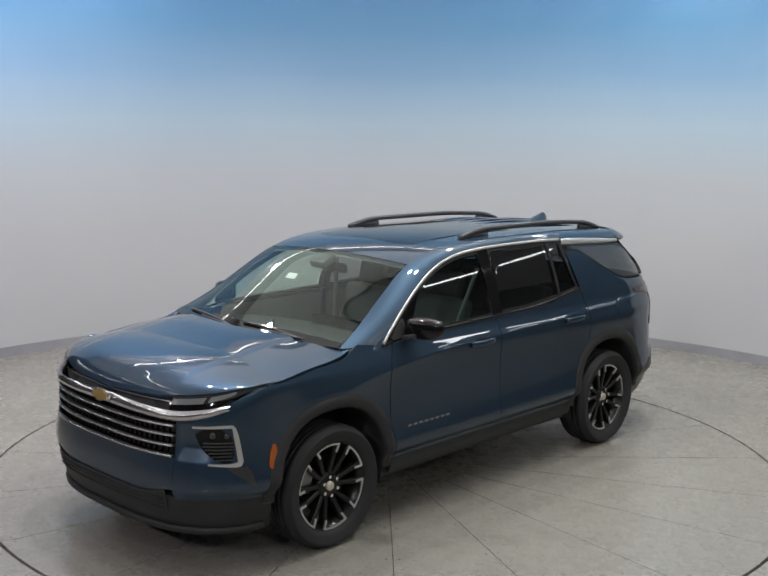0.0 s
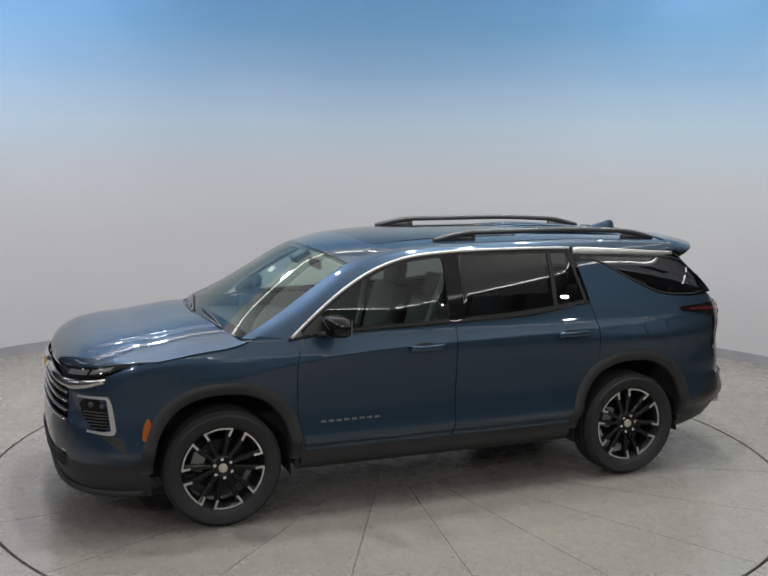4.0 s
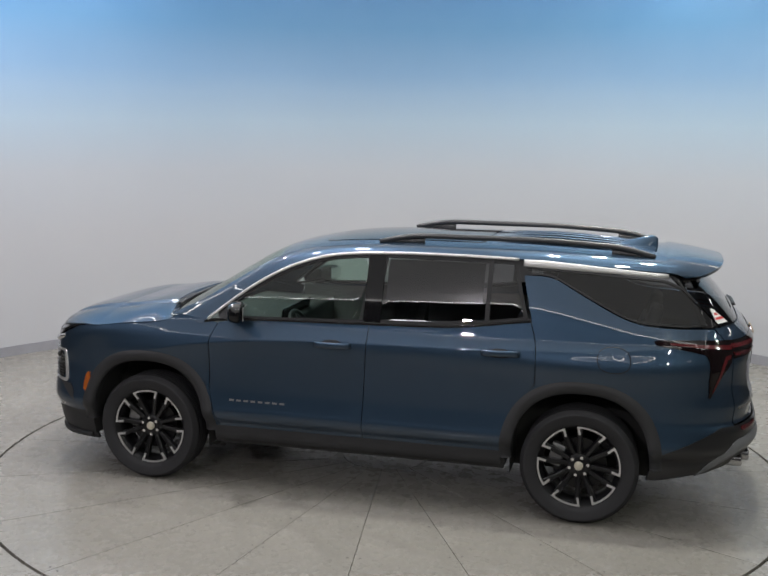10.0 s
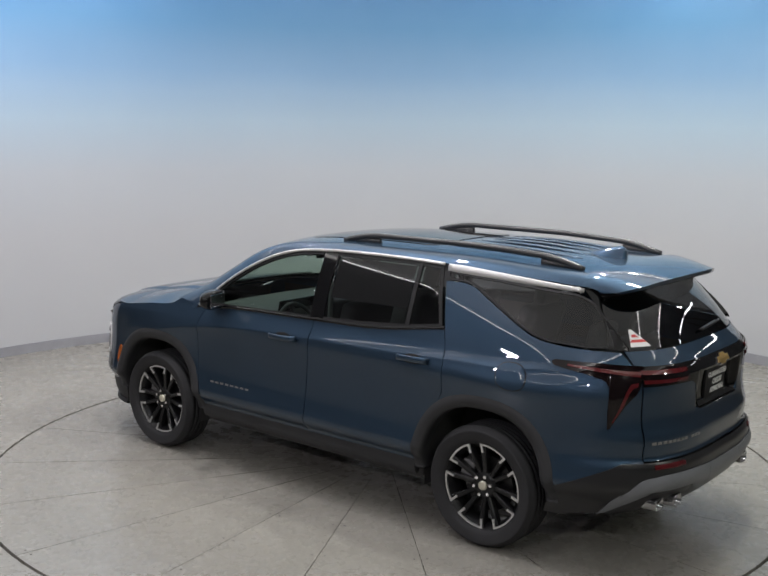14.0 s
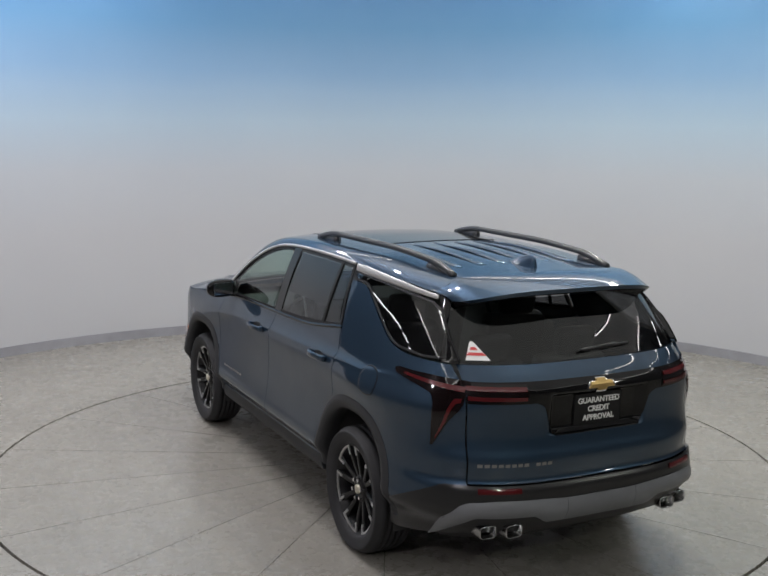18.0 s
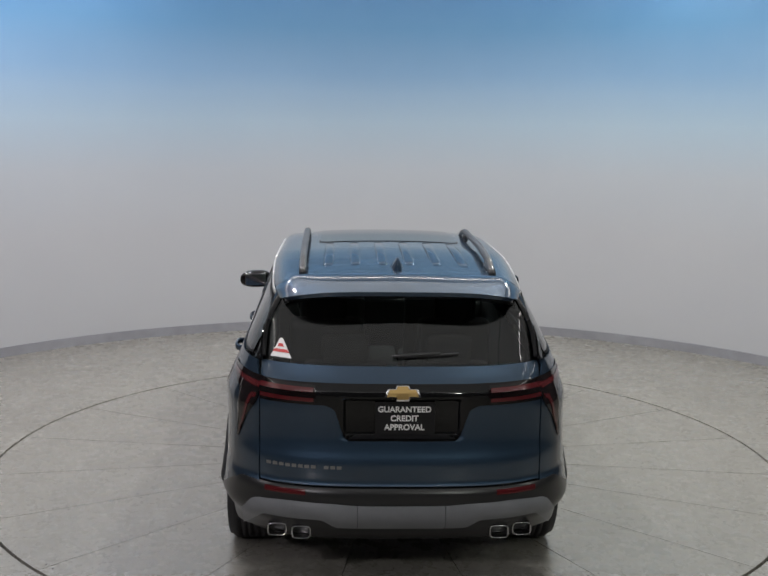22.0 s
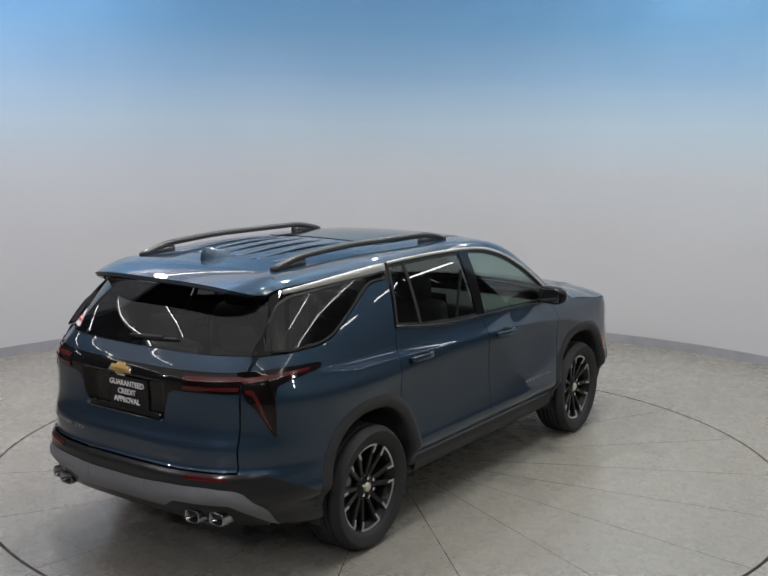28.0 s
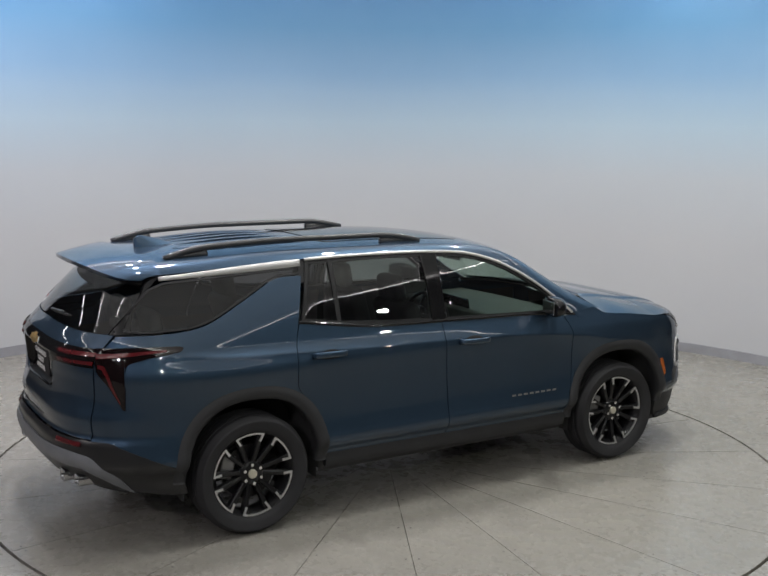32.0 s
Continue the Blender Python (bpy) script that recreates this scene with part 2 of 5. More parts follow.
def inset(poly, d):
    """Move a closed outline inward by d."""
    p = np.asarray(poly)
    e = np.roll(p, -1, 0) - p
    area = (p[:, 0] * np.roll(p[:, 1], -1) - np.roll(p[:, 0], -1) * p[:, 1]).sum()
    n = np.stack([-e[:, 1], e[:, 0]], 1) / np.maximum(np.linalg.norm(e, axis=1, keepdims=True), 1e-9)
    n = n + np.roll(n, 1, 0)
    n /= np.maximum(np.linalg.norm(n, axis=1, keepdims=True), 1e-9)
    return p + n * d * (1 if area > 0 else -1)


def span(poly, x):
    """Lowest and highest y of an outline over x."""
    p = np.asarray(poly)
    a, b = p, np.roll(p, -1, 0)
    lo, hi = [], []
    for q in np.atleast_1d(x):
        m = (np.minimum(a[:, 0], b[:, 0]) <= q) & (np.maximum(a[:, 0], b[:, 0]) >= q)
        t = (q - a[m, 0]) / np.where(np.abs(b[m, 0] - a[m, 0]) < 1e-9, 1, b[m, 0] - a[m, 0])
        y = a[m, 1] + np.clip(t, 0, 1) * (b[m, 1] - a[m, 1])
        lo.append(y.min()), hi.append(y.max())
    return np.array(lo), np.array(hi)


def pane(poly, place, nx=20, nz=8):
    """Fill an outline with a skin; place(a, b) gives the points on the surface."""
    x = np.linspace(poly[:, 0].min() + 1e-4, poly[:, 0].max() - 1e-4, nx + 1)
    lo, hi = span(poly, x)
    verts = []
    for i in range(nx + 1):
        for j in range(nz + 1):
            verts.append(place(x[i], lo[i] + (hi[i] - lo[i]) * j / nz))
    faces = [(i * (nz + 1) + j, (i + 1) * (nz + 1) + j, (i + 1) * (nz + 1) + j + 1, i * (nz + 1) + j + 1)
             for i in range(nx) for j in range(nz)]
    return verts, faces


def slab(poly, place, nx=20, nz=4, top=0.006, bottom=-0.004):
    """A thick piece of an outline: place(a, b, d) with d outward."""
    v1, f1 = pane(poly, lambda a, b: place(a, b, top), nx, nz)
    rim = np.asarray(poly)
    k, c = len(v1), len(rim)
    v = v1 + [place(a, b, top) for a, b in rim] + [place(a, b, bottom) for a, b in rim]
    f = f1 + [(k + i, k + c + i, k + c + (i + 1) % c, k + (i + 1) % c) for i in range(c)]
    return v, f


def hoop(outer, inner, place, depth=0.012, lift=0.0):
    """A flat frame between two outlines of as many points."""
    c = len(outer)
    rings = [(inner, lift - depth), (inner, lift), (outer, lift), (outer, lift - depth)]
    v = [place(a, b, d) for ring, d in rings for a, b in ring]
    f = [(r * c + i, r * c + (i + 1) % c, (r + 1) * c + (i + 1) % c, (r + 1) * c + i) for r in range(3) for i in range(c)]
    return v, f


def flipped(vf):
    return [(v[0], -v[1], v[2]) for v in vf[0]], [f[::-1] for f in vf[1]]


# ---- shapes of the car: x forward, y to its left, z up, origin on the ground amid the wheels ----
def spline(*knots):
    """A smooth curve through (x, value) knots; values may be numbers or points."""
    xs = np.array([k[0] for k in knots], float)
    ys = np.array([k[1] for k in knots], float).reshape(len(knots), -1)
    if xs[0] > xs[-1]:
        xs, ys = xs[::-1], ys[::-1]
    d = np.diff(ys, axis=0) / np.diff(xs)[:, None]
    m = np.vstack([d[:1], (d[1:] + d[:-1]) / 2, d[-1:]])
    flat = np.vstack([np.zeros((1, ys.shape[1]), bool), d[1:] * d[:-1] <= 0, np.zeros((1, ys.shape[1]), bool)])
    m[flat] = 0

    def curve(x):
        x = np.clip(np.asarray(x, float), xs[0], xs[-1])
        i = np.clip(np.searchsorted(xs, x) - 1, 0, len(xs) - 2)
        h = xs[i + 1] - xs[i]
        t = ((x - xs[i]) / h)[..., None]
        h = h[..., None]
        v = (ys[i] * (1 + 2 * t) * (1 - t) ** 2 + m[i] * h * t * (1 - t) ** 2
             + ys[i + 1] * t * t * (3 - 2 * t) + m[i + 1] * h * t * t * (t - 1))
        return v[..., 0] if v.shape[-1] == 1 else v
    return curve


HALF = 0.985
FRONT, REAR = 1.80, -1.70          # where the plan begins to round towards nose and tail
N_FRONT, N_REAR = 3.0, 3.2
flank = spline((0.20, -0.10), (0.35, -0.045), (0.46, -0.026), (0.505, 0.008), (0.535, 0.021), (0.555, 0.0215), (0.60, 0.014), (0.70, 0.001), (0.82, -0.007), (0.95, -0.009),
               (1.04, -0.007), (1.085, -0.011), (1.12, -0.022), (1.20, -0.055), (1.32, -0.085), (1.45, -0.14))
nose = spline((0.20, 2.44), (0.28, 2.50), (0.40, 2.535), (0.58, 2.55), (0.68, 2.54), (0.80, 2.525), (0.95, 2.51),
              (1.03, 2.47), (1.12, 2.36))
tail = spline((0.30, -2.48), (0.42, -2.60), (0.52, -2.655), (0.66, -2.665), (0.72, -2.630), (0.77, -2.637), (0.81, -2.641), (0.84, -2.637), (0.88, -2.625), (0.93, -2.616),
              (1.02, -2.612), (1.18, -2.624), (1.25, -2.58), (1.33, -2.50), (1.45, -2.40))


crest = spline((1.60, 0.950), (1.44, 0.977), (1.25, 1.016), (1.06, 1.041), (0.6, 1.085), (0.0, 1.108), (-0.5, 1.116), (-0.85, 1.122), (-1.26, 1.142), (-1.7, 1.155), (-1.9, 1.180), (-2.2, 1.20))


def shoulder(x, z):
    """The crisp shoulder line that rises from the front wheel to the tail light."""
    fade = np.clip((1.55 - x) / 0.4, 0, 1) * np.clip((x + 2.25) / 0.35, 0, 1)
    return 0.009 * np.exp(-np.abs(z - crest(x)) / 0.028) * fade


def haunch(x, z):
    """The swell of the body over the wheels."""
    front = np.exp(-((x - 1.50) / 0.40) ** 2) * np.clip((2.0 - x) / 0.25, 0, 1) * np.exp(-((z - 0.965 + 0.10 * (x - 1.5)) / 0.085) ** 2)
    rear = np.exp(-((x + 1.62) / 0.42) ** 2) * np.clip((x + 2.2) / 0.25, 0, 1) * np.exp(-((z - 1.035) / 0.095) ** 2)
    return 0.021 * front + 0.018 * rear


def half_width(x, z):
    """Half the width of the lower body."""
    b = HALF + flank(z) + shoulder(x, z) + haunch(x, z)
    f = np.clip((x - FRONT) / (nose(z) - FRONT), 0, 1)
    r = np.clip((REAR - x) / (REAR - tail(z)), 0, 1)
    return b * (1 - f ** N_FRONT) ** (1 / N_FRONT) * (1 - r ** N_REAR) ** (1 / N_REAR)


def side(x, z):
    """Half the width at any height: body below, greenhouse above."""
    x, z = np.asarray(x, float), np.asarray(z, float)
    low = half_width(x, np.minimum(z, 1.22))
    k = np.clip((-1.0 - x) / 1.05, 0, 1.4)
    h = np.maximum(z - 1.22, 0)
    return low - (0.25 * h + 0.24 * h * h) * (1 + 0.55 * k ** 1.5)


def front_x(y, z):
    q = np.clip(np.abs(y) / (HALF + flank(z)), 0, 0.9999)
    return FRONT + (nose(z) - FRONT) * (1 - q ** N_FRONT) ** (1 / N_FRONT)


def ease(t):
    t = np.clip(t, 0, 1)
    return t * t * (3 - 2 * t)


def plate_recess(y, z):
    """Depth of the hollow for the plate in the tailgate."""
    return 0.045 * ease((0.325 - np.abs(y)) / 0.045) * ease((z - 0.940) / 0.022) * ease((1.168 - z) / 0.020)


def rear_x(y, z):
    q = np.clip(np.abs(y) / (HALF + flank(z)), 0, 0.9999)
    return REAR + (tail(z) - REAR) * (1 - q ** N_REAR) ** (1 / N_REAR) + plate_recess(y, z)


def corner(f, z, rear=False):
    """Round the front (or rear) of the plan: f = 0 at the centre line, 1 where the flank begins."""
    a = np.clip(f, 0, 1) * math.pi / 2
    n = N_REAR if rear else N_FRONT
    c, s = np.cos(a), np.sin(a)
    r = (np.abs(c) ** n + np.abs(s) ** n) ** (-1 / n)
    x0, x1 = (REAR, tail(z)) if rear else (FRONT, nose(z))
    return x0 + (x1 - x0) * r * c, (HALF + flank(z)) * r * s


# the edge of the side windows (chrome line) and the edge of windscreen and roof, along t
chrome_knots = spline((0.0, (1.125, 0.925, 1.165)), (0.08, (0.97, 0.885, 1.295)), (0.18, (0.76, 0.83, 1.45)),
                     (0.28, (0.54, 0.785, 1.575)), (0.38, (0.32, 0.765, 1.655)), (0.48, (0.08, 0.755, 1.695)),
                     (0.62, (-0.45, 0.748, 1.713)), (0.80, (-1.10, 0.735, 1.703)), (1.0, (-2.04, 0.672, 1.648)))


def chrome_line(t):
    p = np.array(chrome_knots(t))
    p[..., 1] = side(p[..., 0], p[..., 2]) + 0.004
    return p


roof_line = spline((0.0, (1.394, 0.870, 1.208)), (0.08, (1.158, 0.808, 1.326)), (0.18, (0.908, 0.752, 1.479)),
                   (0.28, (0.681, 0.710, 1.614)), (0.38, (0.457, 0.682, 1.695)), (0.48, (0.18, 0.665, 1.735)),
                   (0.62, (-0.40, 0.655, 1.757)), (0.80, (-1.10, 0.645, 1.757)), (1.0, (-2.06, 0.60, 1.712)))
crown = spline((0.0, 0.010), (0.08, 0.026), (0.18, 0.028), (0.28, 0.020), (0.38, 0.006), (0.48, 0.0), (1.0, 0.0))   # how far the glass swells above its edges
SCREEN_TOP = 0.31                  # where along roof_line the windscreen ends and the roof begins
hood_edge = spline((1.30, 1.230), (1.35, 1.200), (1.41, 1.174), (1.48, 1.159), (1.70, 1.138), (1.95, 1.105))
belt = spline((1.10, 1.185), (0.98, 1.20), (0.0, 1.232), (-0.68, 1.252), (-1.18, 1.315))


def arch(xc, x, ax=0.50, az=0.53):
    """Height of a wheel arch over x."""
    q = np.clip(np.abs((x - xc) / ax), 0, 1)
    return 0.40 + az * (1 - q ** 2.4) ** (1 / 2.4)


def on_side(x, z, d=0.0):
    y = side(x, z)
    e = 1e-3
    n = np.array([-(side(x + e, z) - side(x - e, z)) / (2 * e), 1.0, -(side(x, z + e) - side(x, z - e)) / (2 * e)])
    n /= np.linalg.norm(n)
    return np.array([x, y, z], float) + n * d


def on_end(end):
    fx = front_x if end == "front" else rear_x
    s = 1.0 if end == "front" else -1.0

    def place(y, z, d=0.0):
        e = 1e-3
        n = np.array([1.0, -(fx(y + e, z) - fx(y - e, z)) / (2 * e), -(fx(y, z + e) - fx(y, z - e)) / (2 * e)]) * s
        n /= np.linalg.norm(n)
        return np.array([fx(y, z), y, z], float) + n * d
    return place


on_front, on_rear = on_end("front"), on_end("rear")


def lerp(a, b, t):
    return a + (b - a) * t


# ---- the hall ----
def ring_wall(name, cx, cy, r0, r1, z0, z1, a0, a1, mat, n=300):
    v, f = [], []
    for i in range(n + 1):
        a = radians(a0 + (a1 - a0) * i / n)
        for r, z in ((r0, z0), (r0, z1), (r1, z1), (r1, z0)):
            v.append((cx + r * math.cos(a), cy + r * math.sin(a), z))
    for i in range(n):
        f += [(i * 4 + j, i * 4 + (j + 1) % 4, (i + 1) * 4 + (j + 1) % 4, (i + 1) * 4 + j) for j in range(4)]
    return tagged(mesh_ob(name, v, f, mat, smooth=False), kind="structure")


WX, WY, WR = 0.03, -0.29, 5.505
tagged(ring_wall("wall_north", WX, WY, WR, WR + 0.15, 0.0, CEILING, 24, 156, WALL), "curved white studio wall with an added blue gradient above")
tagged(ring_wall("baseboard", WX, WY, WR - 0.018, WR - 0.001, 0.0, 0.107, 24, 156, BASE), "grey baseboard along the curved wall")
SX = 7.4
EDGE = -8.02
for nm, sx in (("wall_west", -1), ("wall_east", 1)):
    tagged(part(nm, box(0.15, 16.4, 6.3, pose(sx * (SX + 0.077), -1.5, 3.15)), HALL_WALL),
           "dark unlit wall of the hall", kind="structure")
tagged(part("wall_south", box(2 * SX + 0.4, 0.15, 6.3, pose(0, -9.68, 3.15)), HALL_WALL), "dark unlit wall of the hall", kind="structure")
tagged(part("wall_far", box(2 * SX + 0.4, 0.15, 6.3, pose(0, 6.78, 3.15)), HALL_WALL), "dark unlit wall of the hall", kind="structure")
tagged(part("ceiling", box(15.0, 6.8 - EDGE, 0.12, pose(0, (6.8 + EDGE) / 2, CEILING + 0.06)), CANOPY), "white ceiling over the turntable with an added even glow, out of view", kind="structure")
tagged(part("ceiling_south", box(15.0, EDGE + 9.8, 0.12, pose(0, (EDGE - 9.8) / 2, 6.36)), HALL_WALL), "dark ceiling of the hall", kind="structure")
tagged(part("ceiling_edge", box(15.0, 0.10, 0.86, pose(0, EDGE - 0.05, CEILING + 0.45)), HALL_WALL), "dark edge of the ceiling", kind="structure")


def build_strip(length, m):
    root = tagged(new("led_strip"), "long thin white light strip under the ceiling, switched on", "lamp", "light strips")
    root.matrix_basis = m
    part("rail", box(length, 0.06, 0.03, pose(0, 0, -0.016), 0.004), SATIN_BLACK, root)
    part("diffuser", box(length - 0.04, 0.035, 0.02, pose(0, 0, -0.042), 0.006), STRIP_GLOW, root)
    return root


build_strip(14.2, pose(0, EDGE + 0.08, CEILING))
for sx in (-1, 1):
    build_strip(9.6, pose(sx * 7.2, -3.1, CEILING, 0, 0, 90))
    build_strip(4.6, pose(sx * 5.3, -0.2, CEILING, 0, 0, 90))
# broken line of light over the curved wall
for k in range(14):
    a = 24.5 + 131 * (k + 0.5) / 14
    strip = build_strip(0.80, pose(WX + 5.15 * math.cos(radians(a)), WY + 5.15 * math.sin(radians(a)), 4.50, 0, 0, a + 90))
    part("wall_arm", box(0.03, 0.34, 0.02, pose(0, -0.195, -0.012), 0.003), SATIN_BLACK, strip)


def build_fill_panel(sx, sy, m):
    root = tagged(new("ceiling_fill_panel"), "added white fill panel under the ceiling, out of view, glowing", "lamp")
    root.matrix_basis = m
    for k in (-1, 1):
        part("frame_bar", box(sx + 0.08, 0.04, 0.12, pose(0, k * (sy / 2 + 0.02), -0.062), 0.004), SATIN_BLACK, root)
        part("frame_bar", box(0.04, sy, 0.12, pose(k * (sx / 2 + 0.02), 0, -0.062), 0.004), SATIN_BLACK, root)
    part("diffuser", box(sx, sy, 0.02, pose(0, 0, -0.09)), FILL_GLOW, root)
    return root


# unseen panel added so that its reflection hazes the windscreen
build_fill_panel(8.0, 4.4, pose(0, 2.75, CEILING))


def build_batten(m):
    root = tagged(new("wall_light"), "white batten light on the dark hall wall, switched on", "lamp", "wall lights")
    root.matrix_basis = m
    part("housing", box(0.95, 0.05, 0.09, pose(0, 0.025, 0), 0.006), SATIN_BLACK, root)
    part("diffuser", box(0.90, 0.03, 0.055, pose(0, -0.014, 0), 0.010), BATTEN_GLOW, root)
    return root


for y in (0.4, 1.6, 2.8):
    build_batten(pose(SX, y, 4.0, 0, 0, -90))
    build_batten(pose(-SX, y, 4.0, 0, 0, 90))
for x in (-4.4, 4.9):
    build_batten(pose(x, -9.60, 4.85, 0, 0, 180))

# the floor has a round opening for the turntable
TABLE = 2.987
v, f = [], []
for i in range(120):
    a = 2 * math.pi * i / 120
    c, s = math.cos(a), math.sin(a)
    k = 12.0 / max(abs(c), abs(s))
    for r, z in ((TABLE - 0.004, -0.25), (TABLE + 0.010, 0.0), (5.0, 0.0), (k, 0.0)):
        v.append((r * c, r * s, z))
for i in range(120):
    j = (i + 1) % 120
    f += [(i * 4 + q, i * 4 + q + 1, j * 4 + q + 1, j * 4 + q) for q in range(3)]
tagged(mesh_ob("floor", v, f, FLOOR, smooth=False), "worn grey concrete floor", kind="structure")


def build_turntable():
    root = tagged(new("turntable"), "round grey concrete vehicle turntable with bolted wedge plates", "turntable")
    part("base", disc(TABLE - 0.02, 0.10, pose(0, 0, -0.074), 96), SEAM, root)
    outline = [(0.34, 0.0)] + [(TABLE - 0.012, k / 8) for k in range(9)] + [(0.34, 1.0)]
    step = radians(18)
    gap = 0.0022
    v = []
    for z in (0.0, -0.022):
        for r, k in outline:
            half = step / 2 - gap / r
            a = -half + 2 * half * k
            v.append((r * math.cos(a), r * math.sin(a), z))
    c = len(outline)
    f = [tuple(range(c))] + [(i, c + i, c + (i + 1) % c, (i + 1) % c) for i in range(c)]
    first = mesh_ob("floor_plate", v, f, PLATE, root, False)
    bolt = disc(0.007, 0.003, None, 8)
    bolt_mesh = part("bolt", bolt, BOLT, root)
    for k in range(20):
        if k:
            ob = new("floor_plate", first.data)
            ob.parent = root
            ob.matrix_basis = pose(0, 0, 0, 0, 0, 18 * k)
        for r in (0.98, 1.48, 1.97, 2.46, 2.90):
            for s in (-1, 1):
                a = radians(18 * k + 9) + s * 0.028 / r * 1.4
                ob = bolt_mesh if (k == 0 and r == 0.98 and s == -1) else new("bolt", bolt_mesh.data)
                ob.parent = root
                ob.matrix_basis = pose(r * math.cos(a), r * math.sin(a), 0.0005)
    part("hub_plate", disc(0.333, 0.022, pose(0, 0, -0.011), 48), PLATE, root)
    return root


turntable = build_turntable()


def build_lamp(x, y, r):
    root = tagged(new("ceiling_lamp"), "round white ceiling lamp out of view, switched on", "lamp", "ceiling lamps")
    root.location = (x, y, CEILING)
    part("housing", disc(r + 0.03, 0.20, pose(0, 0, -0.10), 24, r * 0.7, 0.006), SATIN_BLACK, root)
    mesh_ob("ring", *lathe([(r + 0.005, 0), (r + 0.035, 0), (r + 0.035, 0.02), (r + 0.005, 0.02), (r + 0.005, 0)], 24), SILVER, root).matrix_basis = pose(0, 0, -0.215, 90)
    return root


for lx, ly, watts, lr in LAMPS:
    build_lamp(lx, ly, lr)


def build_flood(x, y, z):
    """A short can with a yoke, its mouth a little behind the light."""
    root = tagged(new("floodlight"), "small black floodlight aimed at the turntable, switched on", "lamp", "floodlights")
    root.matrix_basis = look((x, y, z), (0.0, 0.0, 0.6))
    part("housing", disc(0.085, 0.16, pose(0, 0, 0.094), 24, 0.06, 0.006), SATIN_BLACK, root)
    mesh_ob("ring", *lathe([(0.095, 0), (0.115, 0), (0.115, 0.03), (0.095, 0.03), (0.095, 0)], 24), SATIN_BLACK, root).matrix_basis = pose(0, 0, 0.0, 90)
    for e in (-1, 1):
        part("yoke_arm", box(0.012, 0.03, 0.22, pose(e * 0.122, 0, 0.11), 0.003), SATIN_BLACK, root)
    part("yoke_bar", box(0.26, 0.03, 0.012, pose(0, 0, 0.226), 0.003), SATIN_BLACK, root)
    part("bracket", box(0.03, 0.03, 0.15, pose(0, 0, 0.305), 0.003), SATIN_BLACK, root)
    return root


for lx, ly, lz, watts in FLOODS:
    build_flood(lx, ly, lz)

# ---- the car ----
car = tagged(new("suv"), "dark blue metallic three-row sport utility vehicle with black trim", "car")
FW, RW = 1.5365, -1.5365
both = (1, -1)

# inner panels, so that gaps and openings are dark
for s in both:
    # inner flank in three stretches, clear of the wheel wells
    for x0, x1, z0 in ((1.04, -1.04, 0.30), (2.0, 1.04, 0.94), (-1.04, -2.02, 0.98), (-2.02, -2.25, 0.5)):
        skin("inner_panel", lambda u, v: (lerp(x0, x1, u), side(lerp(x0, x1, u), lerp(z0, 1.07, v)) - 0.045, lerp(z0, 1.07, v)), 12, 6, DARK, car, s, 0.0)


def door_edge_front(z):
    return spline((0.35, 0.965), (0.49, 1.00), (0.75, 1.05), (1.04, 1.05), (1.20, 0.99))(z)


def door_edge_mid(z):
    return spline((0.35, -0.068), (1.24, -0.10), (1.73, -0.13))(z)


def door_edge_rear(z):
    return spline((0.35, -1.03), (0.50, -1.04), (0.66, -1.075), (0.80, -1.15), (0.94, -1.235), (1.10, -1.235), (1.34, -1.185))(z)


GAP = 0.0028
SILL = 0.442


def door_skin(e0, e1):
    def fn(u, v):
        x_mid = lerp(e0(1.0), e1(1.0), u)
        z = lerp(SILL, belt(x_mid) - 0.004, v)
        x = lerp(e0(z) - GAP, e1(z) + GAP, u)
        return x, side(x, z), z
    return fn


def fender_skin(u, v):
    x = lerp(2.03, 1.0, u)
    for _ in range(12):
        top = np.where(x > 1.30, hood_edge(x), 1.230 - (1.30 - x) * 0.15)
        lo = np.where(np.abs(x - FW) < 0.5, arch(FW, x) + 0.012, 0.40)
        lo = np.maximum(lo, 0.44)
        z = lerp(lo, top - GAP, v)
        x = 0.5 * x + 0.5 * lerp(2.03, door_edge_front(z) + GAP, u)
    return x, side(x, z), z


quarter_top = spline((-1.10, 1.600), (-1.27, 1.597), (-1.335, 1.581), (-1.45, 1.521), (-1.59, 1.448), (-1.73, 1.380), (-1.81, 1.349), (-1.91, 1.328), (-2.34, 1.312), (-2.50, 1.31))


def gate_seam(z):
    return rear_x(0.752, z)


def quarter_skin(u, v):
    w = u ** 0.8
    x = lerp(-1.10, -2.46, w)
    for _ in range(12):
        lo = np.where(np.abs(x - RW) < 0.5, arch(RW, x) + 0.012, 0.50)
        lo = np.maximum(lo, 0.50 + 0.19 * np.clip((-2.0 - x) / 0.45, 0, 1))
        z = lerp(lo, quarter_top(x), v)
        x0 = np.where(z < 1.34, door_edge_rear(z), lerp(-1.185, -1.105, np.clip((z - 1.34) / 0.32, 0, 1))) - GAP
        x1 = gate_seam(np.minimum(z, 1.31)) + GAP
        x = 0.5 * x + 0.5 * lerp(x0, x1, w)
    return x, side(x, z), z


def arch_outline(xc, ax, az, n, drop=0.0):
    a = np.linspace(0, math.pi, n + 1)
    c, s = np.cos(a), np.sin(a)
    r = (np.abs(c) ** 2.4 + np.abs(s) ** 2.4) ** (-1 / 2.4)
    return xc + ax * r * c, 0.40 + az * r * s


